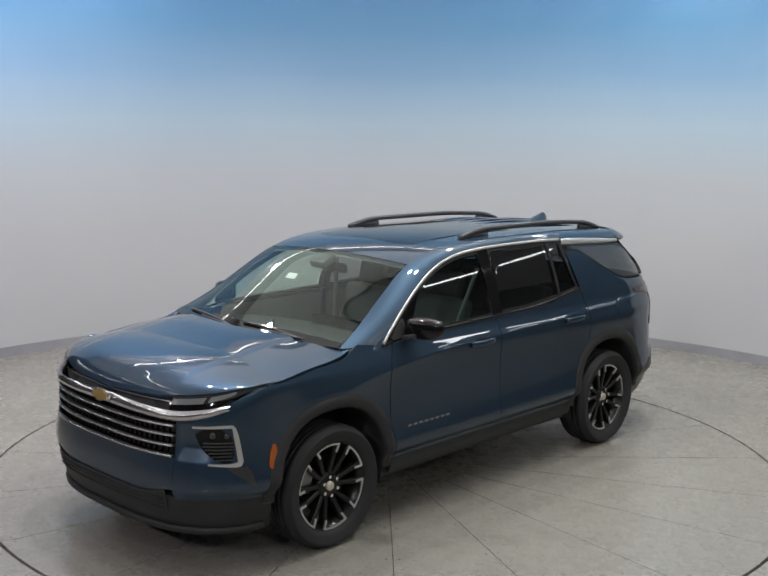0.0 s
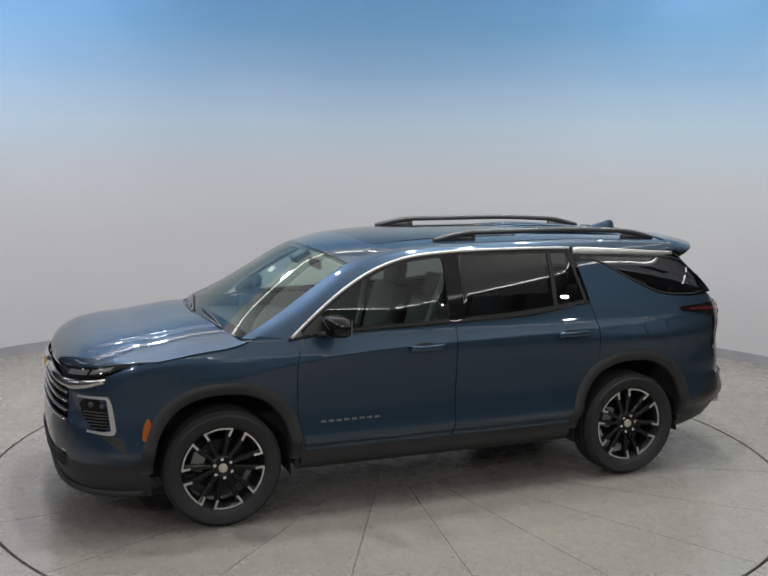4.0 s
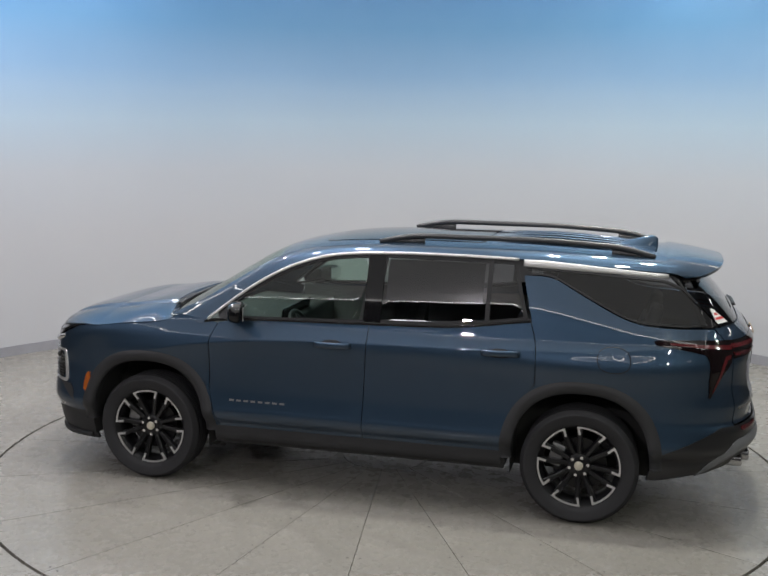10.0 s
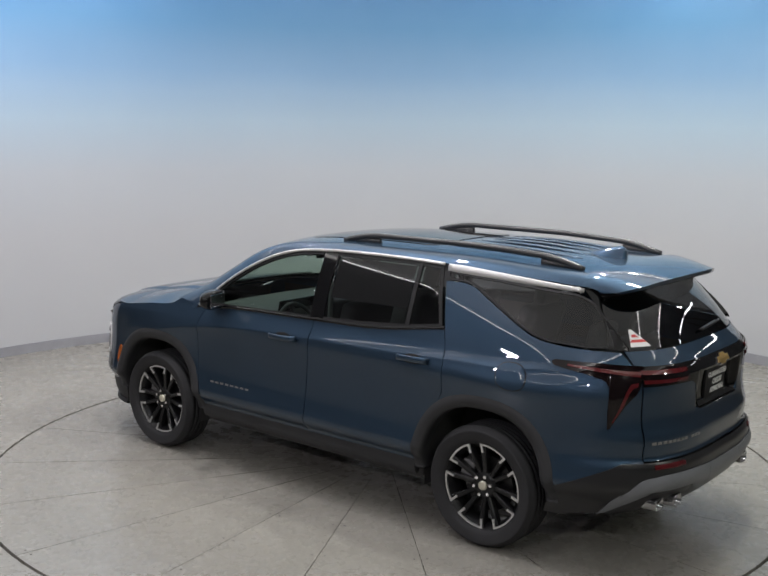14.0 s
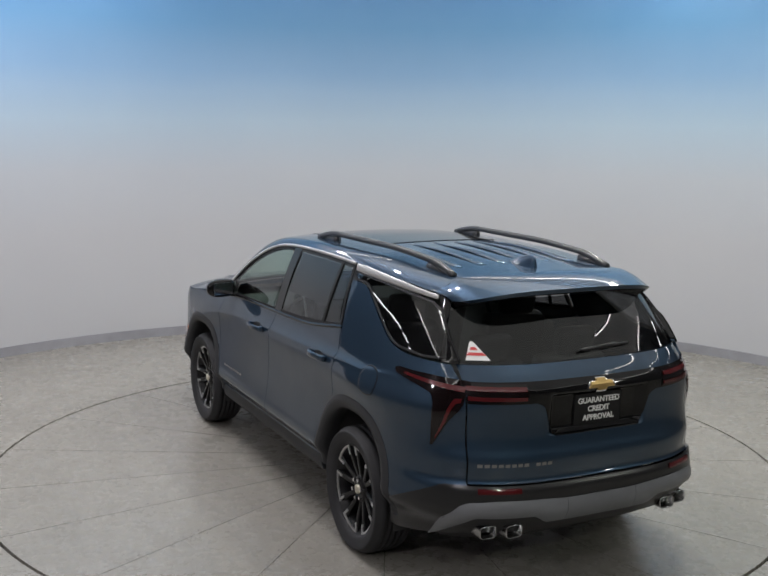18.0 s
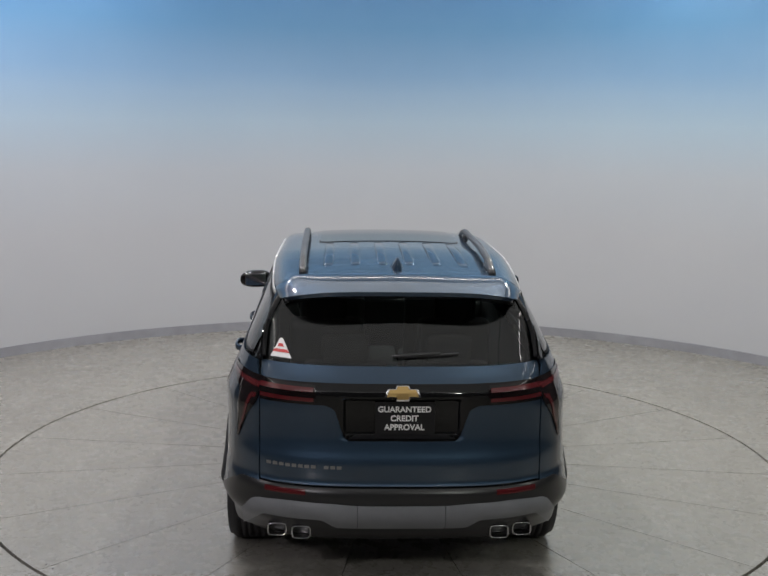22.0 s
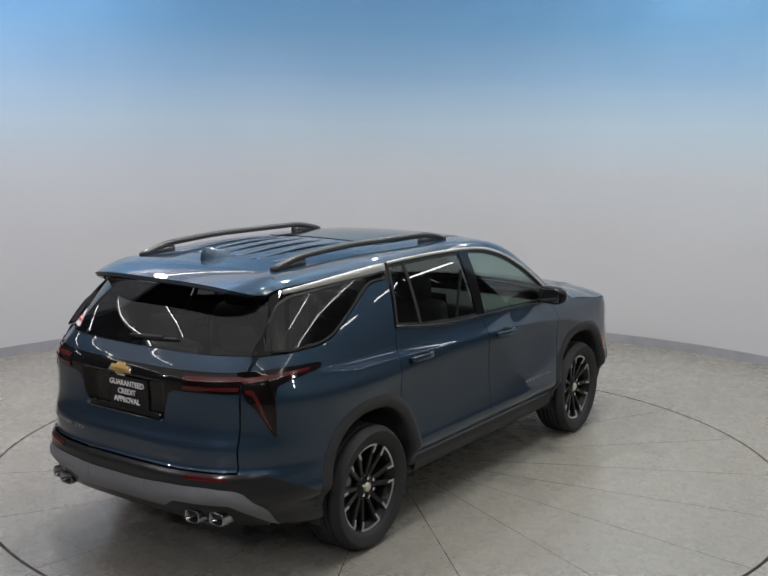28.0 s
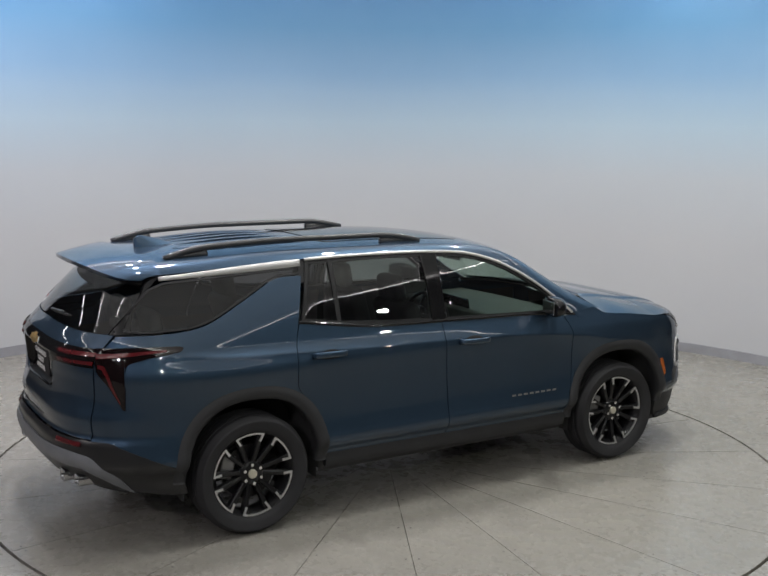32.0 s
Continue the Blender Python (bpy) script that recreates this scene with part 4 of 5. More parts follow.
part("camera_pod", box(0.13, 0.16, 0.06, pose(0.735, 0, 1.615, 0, 28), 0.02), SATIN_BLACK, mirror)
part("windscreen_sticker", box(0.002, 0.095, 0.05, pose(0.915, -0.13, 1.505, 0, -48)), WHITE_PRINT, car, "small white sticker inside the windscreen")
for s in both:
    for e0, e1 in ((0.98, -0.06), (-0.12, -0.98)):
        def lining(u, v):
            x = lerp(e0, e1, u)
            z = lerp(0.5, 1.205, v)
            return x, side(x, z) - 0.075 - 0.02 * np.sin(v * math.pi), z
        skin("door_lining", lining, 10, 8, LEATHER, car, s, 0.0)
# paper sheet behind the rear door's glass
vf = pane(np.array([(-0.20, 1.40), (-0.20, 1.668), (-0.86, 1.668), (-0.86, 1.40)]), lambda a, b: on_side(a, b, -0.012), 8, 4)
mesh_ob("price_sheet", *vf, GREY_PAPER, car, label="grey paper sheet inside the rear window")

# ---- cowl and wipers ----
def cowl(u, v):
    w = 2 * u - 1
    k = np.abs(w)
    x0 = 1.375 + 0.205 * (1 - k ** 2.2)
    e = screen_edge(0.0 * u + 0.04)
    x1 = e[..., 0] + (1 - k ** 2.2) * 0.125 - 0.03
    z0 = 1.195 + 0.055 * (1 - k ** 2.4)
    return lerp(x0, x1, v), w * 0.87, lerp(z0, 1.215 + 0.03 * (1 - k ** 2), v) - 0.02 * np.sin(v * math.pi)
skin("cowl", cowl, 30, 6, SATIN_BLACK, car, 1, 0.0)


def glass_border(u, v):
    w = np.abs(2 * u - 1)
    return windscreen(u, v * (0.095 - 0.045 * w ** 3))
skin("glass_border", glass_border, 40, 6, GLOSS_BLACK, car, 1, 0.0, 0.004, label="black border at the foot of the windscreen")


def screen_at(y, v, d):
    e = roof_line(lerp(0.0, SCREEN_TOP, v))
    u = (y / (e[1] * 0.985) + 1) / 2
    p = np.array([float(c) for c in windscreen(np.array(u), np.array(v))])
    return p + np.array([0.5, 0, 0.86]) * d


for y0, y1, v1 in ((0.62, 0.02, 0.055), (-0.02, -0.66, 0.05)):
    wip = new("wiper")
    wip.parent = car
    mesh_ob("wiper_arm", *sweep([screen_at(lerp(y0, y1, t), 0.01 + 0.04 * t, 0.03) for t in np.linspace(0, 0.62, 8)], oval(0.009, 0.006, 6)), SATIN_BLACK, wip)
    mesh_ob("wiper_blade", *sweep([screen_at(lerp(y0, y1, t), 0.012 + v1 * t + 0.02 * math.sin(t * 3), 0.014) for t in np.linspace(0.08, 1, 12)], oval(0.007, 0.011, 6)), SATIN_BLACK, wip)

# ---- mirrors and handles ----
for s in both:
    mir = new("door_mirror")
    mir.parent = car
    mir["label"] = "gloss black door mirror"
    bm = bmesh.new()
    bmesh.ops.create_uvsphere(bm, u_segments=24, v_segments=14, radius=1.0)
    for q in bm.verts:
        x, y, z = q.co
        k = 3.2
        r = (abs(x) ** k + abs(y) ** k + abs(z) ** k) ** (-1 / k)
        x, y, z = x * r, y * r, z * r
        sh = 1 - 0.22 * max(0, y) ** 2
        q.co = (0.80 + x * (0.078 if x > 0 else 0.046) * sh + y * -0.028, s * (1.046 + y * 0.124), 1.282 + z * 0.071 * sh)
    part("mirror_shell", bm, GLOSS_BLACK, mir, smooth=True)
    part("mirror_glass", box(0.006, 0.17, 0.095, pose(0.7525, s * 1.041, 1.282, 0, 0, s * 13), 0.002), CHROME, mir)
    part("mirror_stalk", box(0.09, 0.13, 0.03, pose(0.86, s * 0.97, 1.225, s * 14), 0.012), SATIN_BLACK, mir)
    vf = slab(rounded([(0.84, 1.225), (1.015, 1.205), (0.955, 1.275), (0.845, 1.352)], 1), lambda a, b, d: on_side(a, b, d), 8, 3, 0.006, -0.01)
    mesh_ob("mirror_base", *(vf if s > 0 else flipped(vf)), SATIN_BLACK, mir)
    for x0, x1, z in ((0.265, 0.015, 1.088), (-0.885, -1.125, 1.104)):
        han = new("door_handle")
        han.parent = car
        pts = [on_side(lerp(x0, x1, t), z, 0.005 + 0.042 * math.sin(math.pi * t) ** 0.3) for t in np.linspace(0.0, 1, 17)]
        vf = sweep(pts, oval(0.011, 0.020, 12, 2.6), up=(0, 0, 1))
        mesh_ob("grip", *(vf if s > 0 else flipped(vf)), PAINT, han)
        vf = slab(rounded([(lerp(x0, x1, 0.20), z + 0.031), (lerp(x0, x1, 0.74), z + 0.031), (lerp(x0, x1, 0.84), z - 0.028), (lerp(x0, x1, 0.10), z - 0.028)], 2),
                  lambda a, b, d: on_side(a, b, d), 8, 3, 0.002, -0.006)
        mesh_ob("cup", *(vf if s > 0 else flipped(vf)), FRAME_BLACK, han)

# fuel door, on the left flank only
lid = rounded([(-1.625, 1.185), (-1.825, 1.185), (-1.835, 1.035), (-1.635, 1.035)], 2)
mesh_ob("fuel_gap", *hoop(inset(lid, -0.006), lid, on_side, 0.004, 0.0016), FRAME_BLACK, car)
mesh_ob("fuel_door", *slab(lid, on_side, 12, 6, 0.0025, -0.004), PAINT, car)
# model name on the doors and on the gate as plain bars
for s in both:
    for k in range(8):
        xk = lerp(0.905, 0.475, (k + 0.5) / 8)
        vf = slab(np.array([(xk - 0.017, 0.638), (xk + 0.017, 0.638), (xk + 0.017, 0.651), (xk - 0.017, 0.651)]), on_side, 2, 1, 0.004, -0.002)
        mesh_ob("badge_bar", *(vf if s > 0 else flipped(vf)), BADGE, car, label="small silver badge bar")
for k in range(12):
    if k == 8:
        continue
    yk = lerp(0.715, 0.31, (k + 0.5) / 12)
    mesh_ob("badge_bar", *slab(np.array([(yk - 0.012, 0.792), (yk + 0.012, 0.792), (yk + 0.012, 0.808), (yk - 0.012, 0.808)]), on_rear, 2, 1, 0.004, -0.002), BADGE, car, label="small silver badge bar")

# ---- roof things ----
for s in both:
    ts = np.linspace(0, 1, 40)
    path = []
    for t in ts:
        x = lerp(-0.08, -1.95, t)
        rise = 0.044 * min(1.0, math.sin(math.pi * min(t / 0.18, 1) / 2) if t < 0.18 else math.sin(math.pi * min((1 - t) / 0.15, 1) / 2))
        q = roof_at(x, lerp(0.575, 0.545, t), 0.004 + rise)
        path.append((q[0], s * q[1], q[2]))
    rail = mesh_ob("roof_rail", *sweep(path, oval(0.021, 0.019, 10, 2.6)), SATIN_BLACK, car, label="satin black roof rail")
    for t0, t1 in ((0.0, 0.17), (0.85, 1.0)):
        pth = []
        for t in np.linspace(t0, t1, 6):
            q = roof_at(lerp(-0.08, -1.95, t), lerp(0.575, 0.545, t), 0.008)
            pth.append((q[0], s * q[1], q[2]))
        mesh_ob("rail_foot", *sweep(pth, oval(0.020, 0.022, 8, 3), scale=np.linspace(0.25, 1, 6) if t0 == 0.0 else np.linspace(1, 0.25, 6)), SATIN_BLACK, rail)
sun = cornered([(0.33, 0.47), (0.40, 0.2), (0.40, -0.2), (0.33, -0.47), (-0.80, -0.47), (-0.80, 0.47)], 0.05)
mesh_ob("glass_roof", *slab(sun, roof_at, 40, 14, 0.004, -0.004), GLOSS_BLACK, car, label="dark panoramic glass roof")
mesh_ob("glass_roof_seal", *hoop(inset(sun, -0.008), sun, roof_at, 0.004, 0.003), DARK, car)
for y in (-0.40, -0.24, -0.08, 0.08, 0.24, 0.40):
    pth = [roof_at(x, y, -0.004 + 0.010 * math.sin(math.pi * k)) for k, x in zip(np.linspace(0.02, 0.98, 14), np.linspace(-0.88, -1.78, 14))]
    mesh_ob("roof_rib", *sweep(pth, oval(0.030, 0.006, 10)), PAINT, car)
fin_v, fin_f = [], []
fin_t = np.linspace(0, 1, 12)
for t in fin_t:
    x = lerp(-1.70, -1.965, t)
    h = 0.075 * min(1.0, (t / 0.8) ** 0.8) * (1 - max(0, (t - 0.9) / 0.1) * 0.25)
    w = 0.036 * math.sin(math.pi * (0.12 + 0.76 * t)) + 0.004
    base = roof_at(x, 0.0)[2] - 0.004
    for k in range(9):
        a = math.pi * k / 8
        fin_v.append((x, w * math.cos(a) * (1 - 0.55 * math.sin(a)), base + (h + 0.004) * math.sin(a)))
for i in range(11):
    fin_f += [(i * 9 + j, i * 9 + j + 1, (i + 1) * 9 + j + 1, (i + 1) * 9 + j) for j in range(8)]
fin_f += [tuple(range(9)), tuple(99 + j for j in range(9))]
mesh_ob("antenna_fin", fin_v, fin_f, PAINT, car, label="shark fin antenna")

# ---- nose ----
arc_f = np.linspace(0, 1, 400)
arc_x, arc_y = corner(arc_f, 0.78 + 0 * arc_f)
arc_a = np.concatenate([[0], np.cumsum(np.hypot(np.diff(arc_x), np.diff(arc_y)))])


def arc_of(y):
    return float(np.interp(y - 0.010, arc_y, arc_a))


def on_arc(a, z, d=0.0):
    f = np.interp(a, arc_a, arc_f)
    x, y = corner(f, z)
    x2, y2 = corner(f + 0.004, z)
    n = np.array([float(y2 - y), float(x - x2)])
    n /= np.linalg.norm(n)
    return np.array([float(x) + n[0] * d, float(y) + n[1] * d, z])


def band(lo, hi, y0, y1, lift=0.0, bow=0.0):
    """A skin on the nose between two height curves over y."""
    def fn(u, v):
        y = lerp(y0, y1, u)
        z = lerp(lo(np.abs(y)), hi(np.abs(y)), v)
        return front_x(y, z) + lift + bow * np.sin(v * math.pi), y, z
    return fn


bar_hi = spline((0.0, 0.985), (0.30, 0.975), (0.60, 0.967), (0.80, 0.990), (0.885, 1.012))
bar_lo = spline((0.0, 0.925), (0.30, 0.920), (0.62, 0.914), (0.80, 0.944), (0.885, 0.984))
skin("chrome_bar", band(bar_lo, bar_hi, -0.885, 0.885, 0.006, 0.016), 80, 6, SATIN_CHROME, car, 1, 0.02, label="chrome bar across the grille")
lamp_lo = spline((0.58, 0.967), (0.70, 0.976), (0.80, 0.992), (0.86, 1.026), (0.90, 1.062), (0.945, 1.105))
skin("slot_trim", band(lambda y: 0.996 + 0.02 * y, lambda y: 1.003 + 0.02 * y, -0.58, 0.58, -0.004), 40, 2, CHROME, car, 1, 0.01)
for s in both:
    def lamp_skin(u, v):
        y = lerp(0.585, 0.945, u)
        z = lerp(lamp_lo(y), lamp_hi(y) - 0.004, v)
        return front_x(y, z) + 0.005, y, z
    lamp = skin("headlight", lamp_skin, 40, 8, GLOSS_BLACK, car, s, 0.012)
    lamp["label"] = "slim dark headlight"
    for y0, y1, a, b in ((0.60, 0.775, 0.42, 0.80), (0.795, 0.885, 0.42, 0.80)):
        def strip(u, v):
            y = lerp(y0, y1, u)
            z = lerp(lamp_lo(y), lamp_hi(y), lerp(a, b, v))
            return front_x(y, z) + 0.010, y, z
        skin("light_bar", strip, 14, 3, LAMP_WHITE, lamp, s, 0.006)
    # lamp cluster in the cheek; a is the length along the nose from the centre line
    plate = rounded([(arc_of(0.755), 0.872), (arc_of(0.903), 0.880), (arc_of(0.918), 0.690), (arc_of(0.865), 0.690), (arc_of(0.79), 0.770)], 1)
    fog = mesh_ob("fog_light", *(lambda q: q if s > 0 else flipped(q))(slab(plate, on_arc, 14, 6, 0.003, -0.01)), GLOSS_BLACK, car, label="dark lamp cluster with chrome surround")
    c_path = np.array([(arc_of(0.75), 0.886), (arc_of(0.85), 0.890), (arc_of(0.907), 0.892), (arc_of(0.914), 0.878), (arc_of(0.922), 0.80), (arc_of(0.931), 0.69), (arc_of(0.927), 0.675), (arc_of(0.90), 0.673), (arc_of(0.825), 0.680)])
    c_len = np.concatenate([[0], np.cumsum(np.linalg.norm(np.diff(c_path, axis=0), axis=1))])
    fine = np.array([np.array([np.interp(t * c_len[-1], c_len, c_path[:, i]) for i in (0, 1)]) for t in np.linspace(0, 1, 40)])
    wdt = np.interp(np.linspace(0, 1, 40), [0, 0.36, 0.46, 0.72, 0.80, 1.0], [0.006, 0.010, 0.017, 0.018, 0.010, 0.006])
    nrm = np.gradient(fine, axis=0)
    nrm = np.stack([nrm[:, 1], -nrm[:, 0]], 1) / np.linalg.norm(nrm, axis=1, keepdims=True)
    v, f = [], []
    for (a, b), w, n in zip(fine, wdt, nrm):
        for d, e in ((-1, -0.006), (-0.8, 0.008), (0.8, 0.008), (1, -0.006)):
            v.append(on_arc(a + n[0] * w * d, b + n[1] * w * d, e))
    for i in range(39):
        f += [(i * 4 + j, i * 4 + j + 1, (i + 1) * 4 + j + 1, (i + 1) * 4 + j) for j in range(3)]
    mesh_ob("chrome_surround", *((v, f) if s > 0 else flipped((v, f))), SILVER, fog, False)
    p = on_front(0.825, 0.842, 0.004)
    bm = bmesh.new()
    bmesh.ops.create_uvsphere(bm, u_segments=14, v_segments=8, radius=0.022, matrix=Matrix.Translation((p[0] - 0.008, s * p[1], p[2])))
    part("lamp_lens", bm, LENS_DARK, fog, smooth=True)
    p = on_front(0.875, 0.838, 0.004)
    bm = bmesh.new()
    bmesh.ops.create_uvsphere(bm, u_segments=14, v_segments=8, radius=0.018, matrix=Matrix.Translation((p[0] - 0.008, s * p[1], p[2])))
    part("lamp_lens", bm, LENS_DARK, fog, smooth=True)
    for k in range(6):
        z = 0.80 - 0.019 * k
        yl, yh = 0.79 + max(0, 0.775 - z) * 0.85, 0.900 + (0.80 - z) * 0.04
        q = [on_front(lerp(yl, yh, t), z, 0.006) for t in np.linspace(0, 1, 6)]
        vf = sweep(q, oval(0.006, 0.004, 6))
        mesh_ob("louvre", *(vf if s > 0 else flipped(vf)), SATIN_BLACK, fog)
    vf = slab(np.array([(arc_of(0.885), 0.665), (arc_of(0.950), 0.655), (arc_of(0.958), 0.60), (arc_of(0.960), 0.535), (arc_of(0.93), 0.60)]), on_arc, 8, 3, 0.003, -0.004)
    mesh_ob("air_slot", *(vf if s > 0 else flipped(vf)), SATIN_BLACK, car)
    vf = slab(rounded([(1.985, 0.755), (2.022, 0.765), (2.055, 0.64), (2.025, 0.615), (2.008, 0.63)], 1), on_side, 8, 6, 0.006, -0.004)
    mesh_ob("side_marker", *(vf if s > 0 else flipped(vf)), AMBER, car, label="amber side marker")
for z in (0.885, 0.828, 0.770, 0.712):
    q = [on_front(y, z - 0.004 * math.cos(y * 2.4), -0.004) for y in np.linspace(-0.635, 0.635, 40)]
    gb = mesh_ob("grille_bar", *sweep(q, oval(0.012, 0.008, 8, 2.6)), SATIN_BLACK, car, label="grille bar with bright edge")
    q = [on_front(y, z - 0.004 * math.cos(y * 2.4) - 0.002, 0.0065) for y in np.linspace(-0.63, 0.63, 40)]
    mesh_ob("bright_edge", *sweep(q, oval(0.004, 0.0065, 6)), CHROME, gb)
for k in range(27):
    y = -0.585 + 1.17 * k / 26
    q = [on_front(y, z, -0.022) for z in np.linspace(0.70, 0.93, 6)]
    mesh_ob("grille_fin", *sweep(q, oval(0.005, 0.006, 6), up=(1, 0, 0)), GLOSS_BLACK, car)
skin("intake", lambda u, v: (front_x(lerp(-0.59, 0.59, u), lerp(0.385, 0.50, v)) + 0.004, lerp(-0.59, 0.59, u), lerp(0.385, 0.465 + 0.045 * np.abs(2 * u - 1) ** 3, v)), 30, 4, DARK, car, 1, 0.0)
for z in (0.40, 0.425, 0.45, 0.475):
    q = [on_front(y, z, 0.008) for y in np.linspace(-0.57, 0.57, 30)]
    mesh_ob("intake_bar", *sweep(q, oval(0.006, 0.0045, 6)), CLADDING, car)
q = []
for a in np.linspace(-0.80, 0.80, 60):
    x, y = corner(abs(a), 0.27)
    q.append((float(x) + 0.008, float(y) * (1 if a > 0 else -1), 0.265))
mesh_ob("front_lip", *sweep(q, oval(0.016, 0.022, 8, 2.6)), CLADDING, car)


def bow(place, y, z, s=1.0, up=0.0):
    em = new("emblem")
    em.parent = car
    em["label"] = "gold emblem with silver rim"
    for nm, g, mat, d in (("emblem_rim", 1.0, CHROME, 0.010 + up), ("emblem_face", 0.86, GOLD, 0.014 + up)):
        shape = [(-0.098, -0.017), (-0.034, -0.017), (-0.034, -0.033), (0.034, -0.033), (0.034, -0.017), (0.098, -0.017),
                 (0.082, 0.017), (0.034, 0.017), (0.034, 0.033), (-0.034, 0.033), (-0.034, 0.017), (-0.082, 0.017)]
        poly = np.array([(y + a * g * s, z + b * g * s) for a, b in shape])
        mesh_ob(nm, *slab(poly, place, 30, 2, d, -0.01), mat, em, False)


bow(on_front, 0.0, 0.952, 1.0, 0.018)
bow(on_rear, 0.0, 1.196, 0.97)

# ---- tail ----
def rear_slab(name, pts, mat, parent=car, d=0.004, s=1, nx=14, nz=3, label="", soft=0):
    poly = np.array(pts, float) if not soft else rounded(pts, soft)
    vf = slab(poly, on_rear, nx, nz, d, -0.006)
    return mesh_ob(name, *(vf if s > 0 else flipped(vf)), mat, parent, True, label)


rear_slab("gate_applique", [(-0.747, 1.128), (-0.40, 1.128), (-0.352, 1.105), (-0.305, 0.955), (-0.28, 0.938), (0.28, 0.938), (0.305, 0.955), (0.352, 1.105), (0.40, 1.128), (0.747, 1.128),
                            (0.747, 1.238), (-0.747, 1.238)], GLOSS_BLACK, car, 0.003, nx=120, nz=30, label="gloss black tailgate applique")
rear_slab("plate_frame", [(-0.28, 0.945), (0.28, 0.945), (0.265, 0.965), (-0.265, 0.965)], FRAME_BLACK, d=0.007, nx=12)
for s in both:
    tl = rear_slab("tail_light", [(0.45, 1.135), (0.746, 1.135), (0.746, 1.232), (0.45, 1.226)], SMOKED_LENS, car, 0.007, s, label="smoked tail light with red bars")
    rear_slab("red_bar", [(0.46, 1.192), (0.742, 1.194), (0.742, 1.216), (0.46, 1.212)], RED_LENS, tl, 0.012, s)
    rear_slab("red_bar", [(0.46, 1.146), (0.742, 1.146), (0.742, 1.167), (0.46, 1.165)], RED_LENS, tl, 0.012, s)
    q = cornered([(-2.452, 1.242), (-2.25, 1.250), (-1.995, 1.246), (-1.965, 1.236), (-1.985, 1.214), (-2.18, 1.186), (-2.295, 1.158), (-2.342, 1.06), (-2.316, 0.885), (-2.330, 0.885),
                  (-2.395, 1.02), (-2.452, 1.105)], 0.02)
    vf = slab(q, on_side, 40, 6, 0.006, -0.006)
    tl = mesh_ob("tail_light", *(vf if s > 0 else flipped(vf)), SMOKED_LENS, car, label="smoked tail light with red bars")
    for shape in ([(-2.445, 1.210), (-2.20, 1.226), (-2.07, 1.230), (-2.07, 1.218), (-2.20, 1.208), (-2.445, 1.184)],
                  [(-2.442, 1.152), (-2.412, 1.148), (-2.396, 1.10), (-2.374, 1.02), (-2.338, 0.925), (-2.344, 0.925), (-2.388, 1.02), (-2.410, 1.09), (-2.424, 1.124), (-2.442, 1.130)]):
        vf = slab(np.array(shape), on_side, 16, 3, 0.0095, 0.0)
        mesh_ob("red_bar", *(vf if s > 0 else flipped(vf)), RED_LENS, tl)
    rear_slab("rear_reflector", [(0.50, 0.655), (0.715, 0.655), (0.715, 0.677), (0.50, 0.677)], RED_LENS, car, 0.012, s, label="red rear reflector")
rear_slab("sign_plate", [(-0.172, 0.966), (0.142, 0.966), (0.142, 1.142), (-0.172, 1.142)], FRAME_BLACK, car, 0.012, nx=10, label="black dealer sign plate with white words")
plate = bpy.data.objects["sign_plate"]
for words, z, size in (("GUARANTEED", 1.090, 0.043), ("CREDIT", 1.042, 0.043), ("APPROVAL", 0.994, 0.043)):
    cu = bpy.data.curves.new("lettering", "FONT")
    cu.body, cu.size, cu.align_x, cu.extrude, cu.offset = words, size, "CENTER", 0.001, 0.0012
    ob = new("lettering", cu)
    cu.materials.append(WHITE_PRINT)
    ob.parent = plate
    x = float(rear_x(0.0, 1.06)) - 0.026
    ob.matrix_basis = Matrix(((0, 0, -1, x), (-1, 0, 0, -0.012), (0, 1, 0, z), (0, 0, 0, 1)))

# skid panel and exhaust
sk_hi = spline((0.0, 0.606), (0.22, 0.607), (0.43, 0.617), (0.70, 0.612), (0.80, 0.585), (0.86, 0.50))
sk_lo = spline((0.0, 0.472), (0.33, 0.472), (0.43, 0.520), (0.72, 0.520), (0.79, 0.45), (0.86, 0.36))
for y0, y1 in ((-0.86, -0.232), (-0.229, 0.229), (0.232, 0.86)):
    def skid(u, v):
        y = lerp(y0, y1, u)
        z = lerp(sk_lo(np.abs(y)), sk_hi(np.abs(y)), v)
        return rear_x(y, z) - 0.012 - 0.013 * np.sin(v * math.pi), y, z
    skin("skid_panel", skid, 30, 6, GREY_TRIM, car, 1, 0.02, label="grey painted rear skid panel")
def under_tail(u, v):
    y = lerp(-0.80, 0.80, u)
    z = lerp(0.35, 0.46, v)
    return rear_x(y, z) + 0.05, y, z
skin("rear_valance", under_tail, 30, 4, CLADDING, car, 1, 0.0)
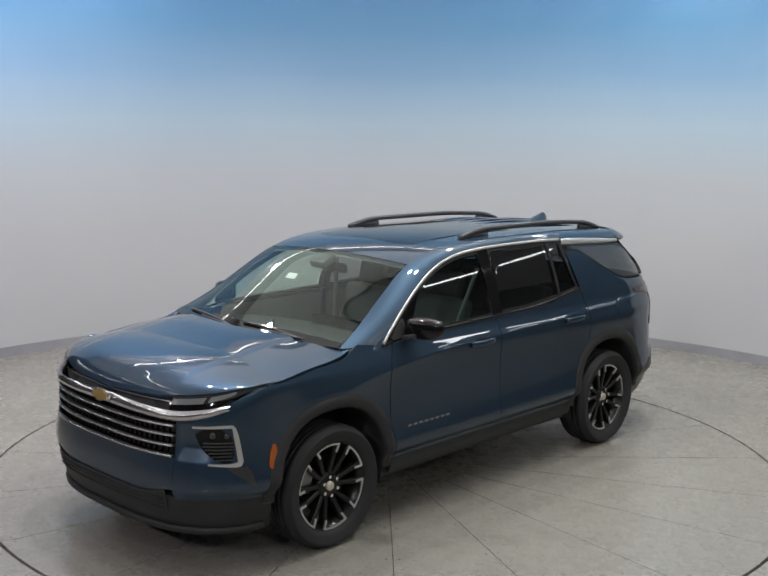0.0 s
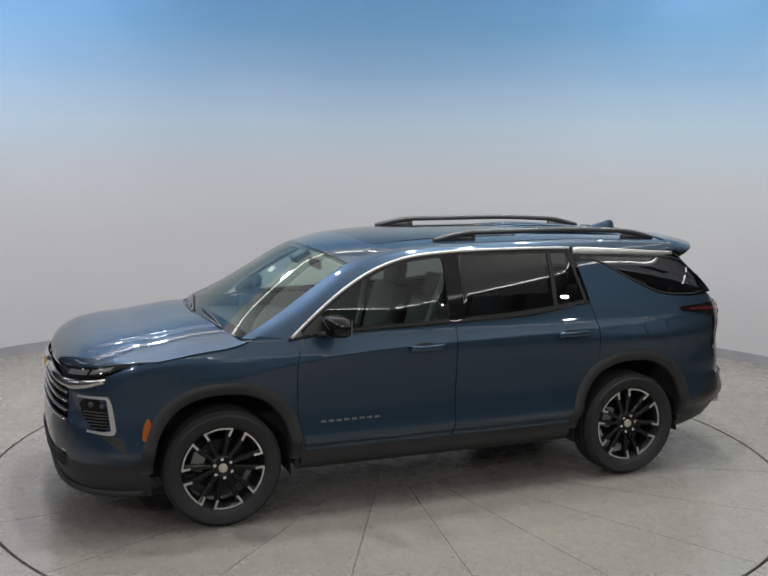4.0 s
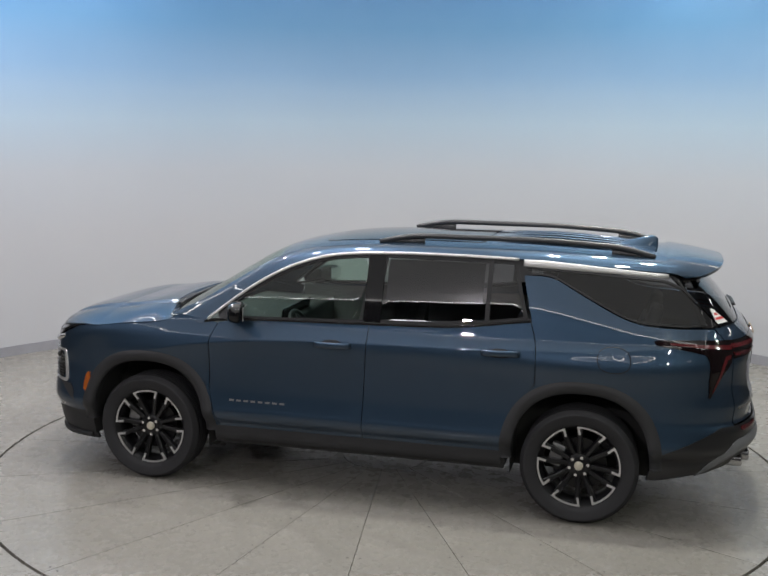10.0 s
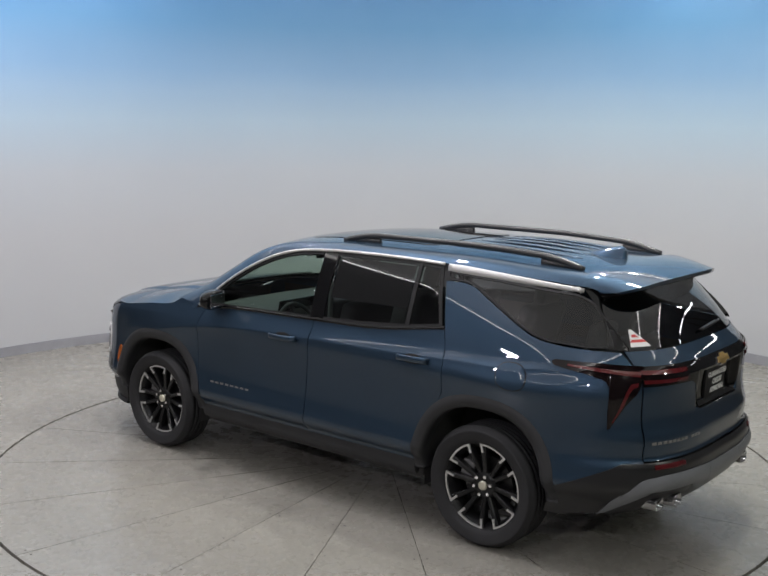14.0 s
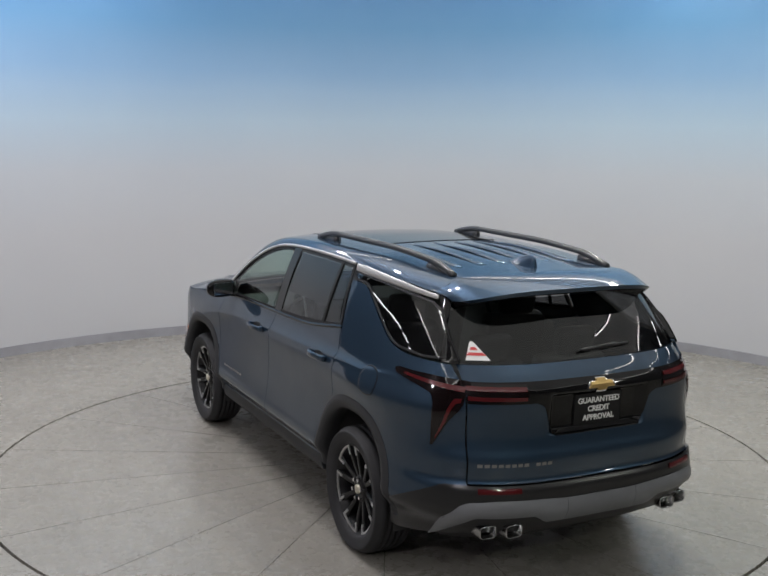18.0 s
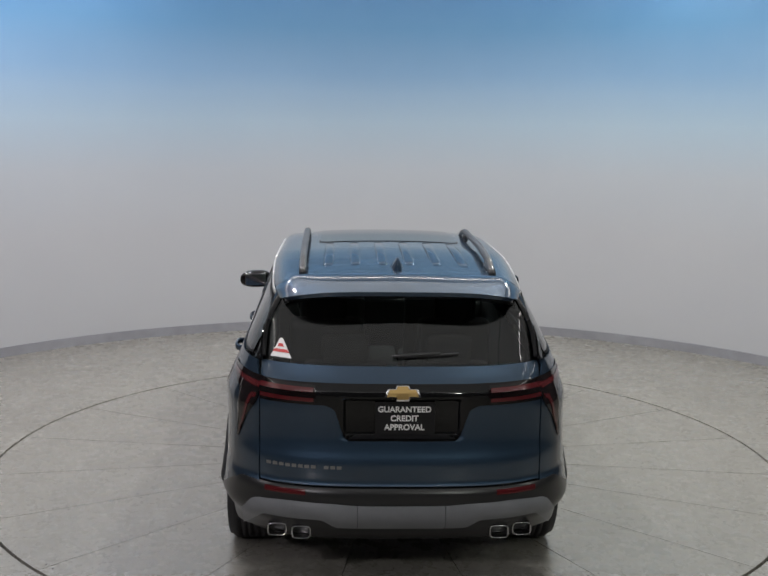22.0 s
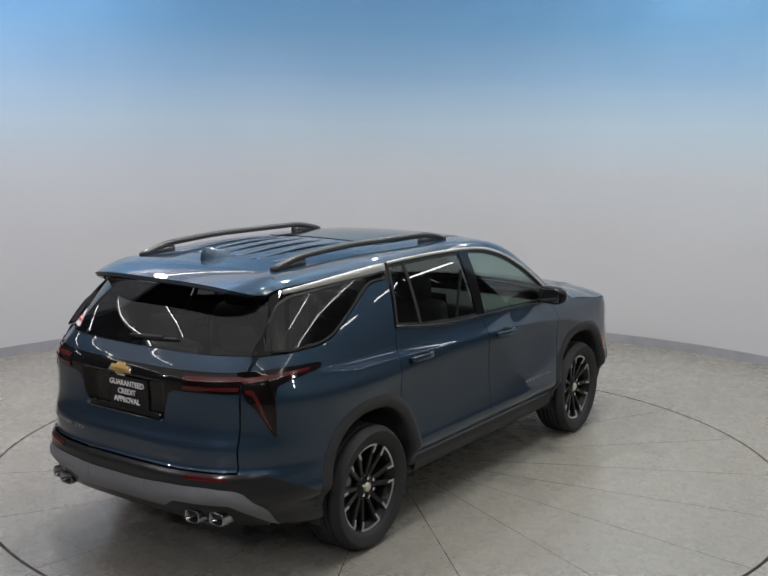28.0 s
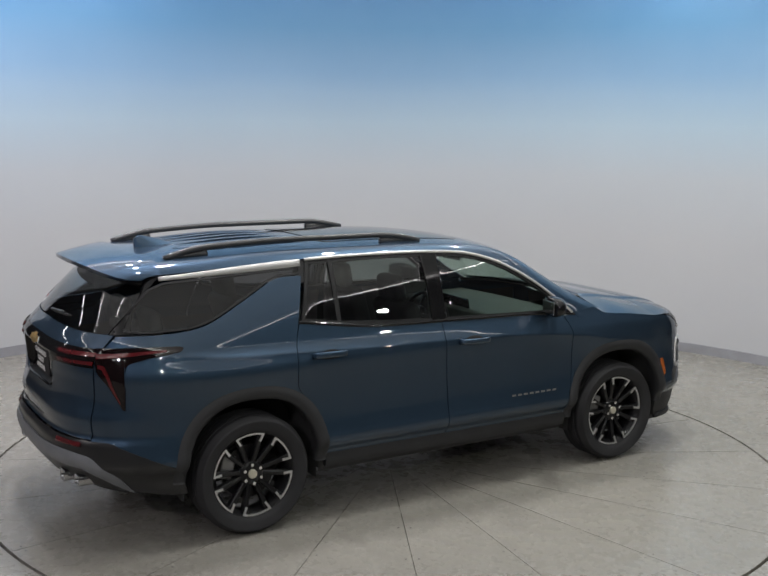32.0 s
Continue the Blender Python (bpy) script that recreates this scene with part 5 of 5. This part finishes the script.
for s in both:
    for y, z in ((0.655, 0.436), (0.525, 0.440)):
        x0 = float(rear_x(y, 0.44)) - 0.032
        sec = oval(0.052, 0.036, 20, 4.0)
        q = np.array([(x0 + 0.14, s * y, z), (x0 + 0.02, s * y, z), (x0 - 0.006, s * y, z)])
        tip = mesh_ob("exhaust_tip", *sweep(q, sec, caps=False), DARK_CHROME, car, label="square exhaust tip with chrome lip")
        v, f = [], []
        for xx, g in ((x0 - 0.006, 1.0), (x0 - 0.012, 0.95), (x0 - 0.008, 0.86), (x0 + 0.10, 0.84)):
            v += [(xx, s * y + a * g, z + b * g) for a, b in sec]
        for r in range(3):
            f += [(r * 20 + i, r * 20 + (i + 1) % 20, (r + 1) * 20 + (i + 1) % 20, (r + 1) * 20 + i) for i in range(20)]
        f.append(tuple(60 + i for i in range(20)))
        mesh_ob("tip_lip", v, f, DARK_CHROME, tip)
        v = [(x0 + 0.06, s * y + a * 0.85, z + b * 0.85) for a, b in sec]
        mesh_ob("pipe_inside", v, [tuple(range(20))], DARK, tip)


def on_glass(y, v, d=0.0):
    w = y / lerp(0.80, 0.645, v)
    p = np.array([float(c) for c in rear_glass(np.array((w + 1) / 2), np.array(v))])
    return p + np.array([-0.66, 0, 0.75]) * d


rw = new("rear_wiper")
rw.parent = car
mesh_ob("wiper_arm", *sweep([on_glass(y, v, 0.022) for y, v in zip(np.linspace(0.05, -0.20, 8), np.linspace(0.10, 0.15, 8))], oval(0.011, 0.008, 6)), SATIN_BLACK, rw)
mesh_ob("wiper_blade", *sweep([on_glass(y, v, 0.012) for y, v in zip(np.linspace(0.02, -0.30, 8), np.linspace(0.10, 0.155, 8))], oval(0.007, 0.008, 6)), SATIN_BLACK, rw)
tri_o = [(0.585, 0.05), (0.70, 0.05), (0.650, 0.34), (0.636, 0.34)]
mesh_ob("warning_sticker", *slab(np.array(tri_o), on_glass, 10, 4, 0.004, 0.001), WHITE_PRINT, car, False, label="white and red triangular window sticker")
mesh_ob("sticker_band", *slab(np.array([(0.597, 0.12), (0.690, 0.12), (0.682, 0.165), (0.607, 0.165)]), on_glass, 6, 2, 0.006, 0.003), RED_PRINT, bpy.data.objects["warning_sticker"], False)
mesh_ob("sticker_band", *slab(np.array([(0.628, 0.205), (0.664, 0.205), (0.656, 0.25), (0.636, 0.25)]), on_glass, 6, 2, 0.006, 0.003), RED_PRINT, bpy.data.objects["warning_sticker"], False)


# ---- what moves ----
TURN, SPIN = 226.371, -6.081       # degrees at the start, degrees a second


def motions():
    rows = [(t, TURN + SPIN * t) for t in range(33)]
    walk(turntable, [(t, pose(0, 0, 0, 0, 0, a)) for t, a in rows])
    walk(car, [(t, pose(0, 0, 0, 0, 0, a) @ pose(-0.0127, 0.0384, 0.0)) for t, a in rows])


motions()
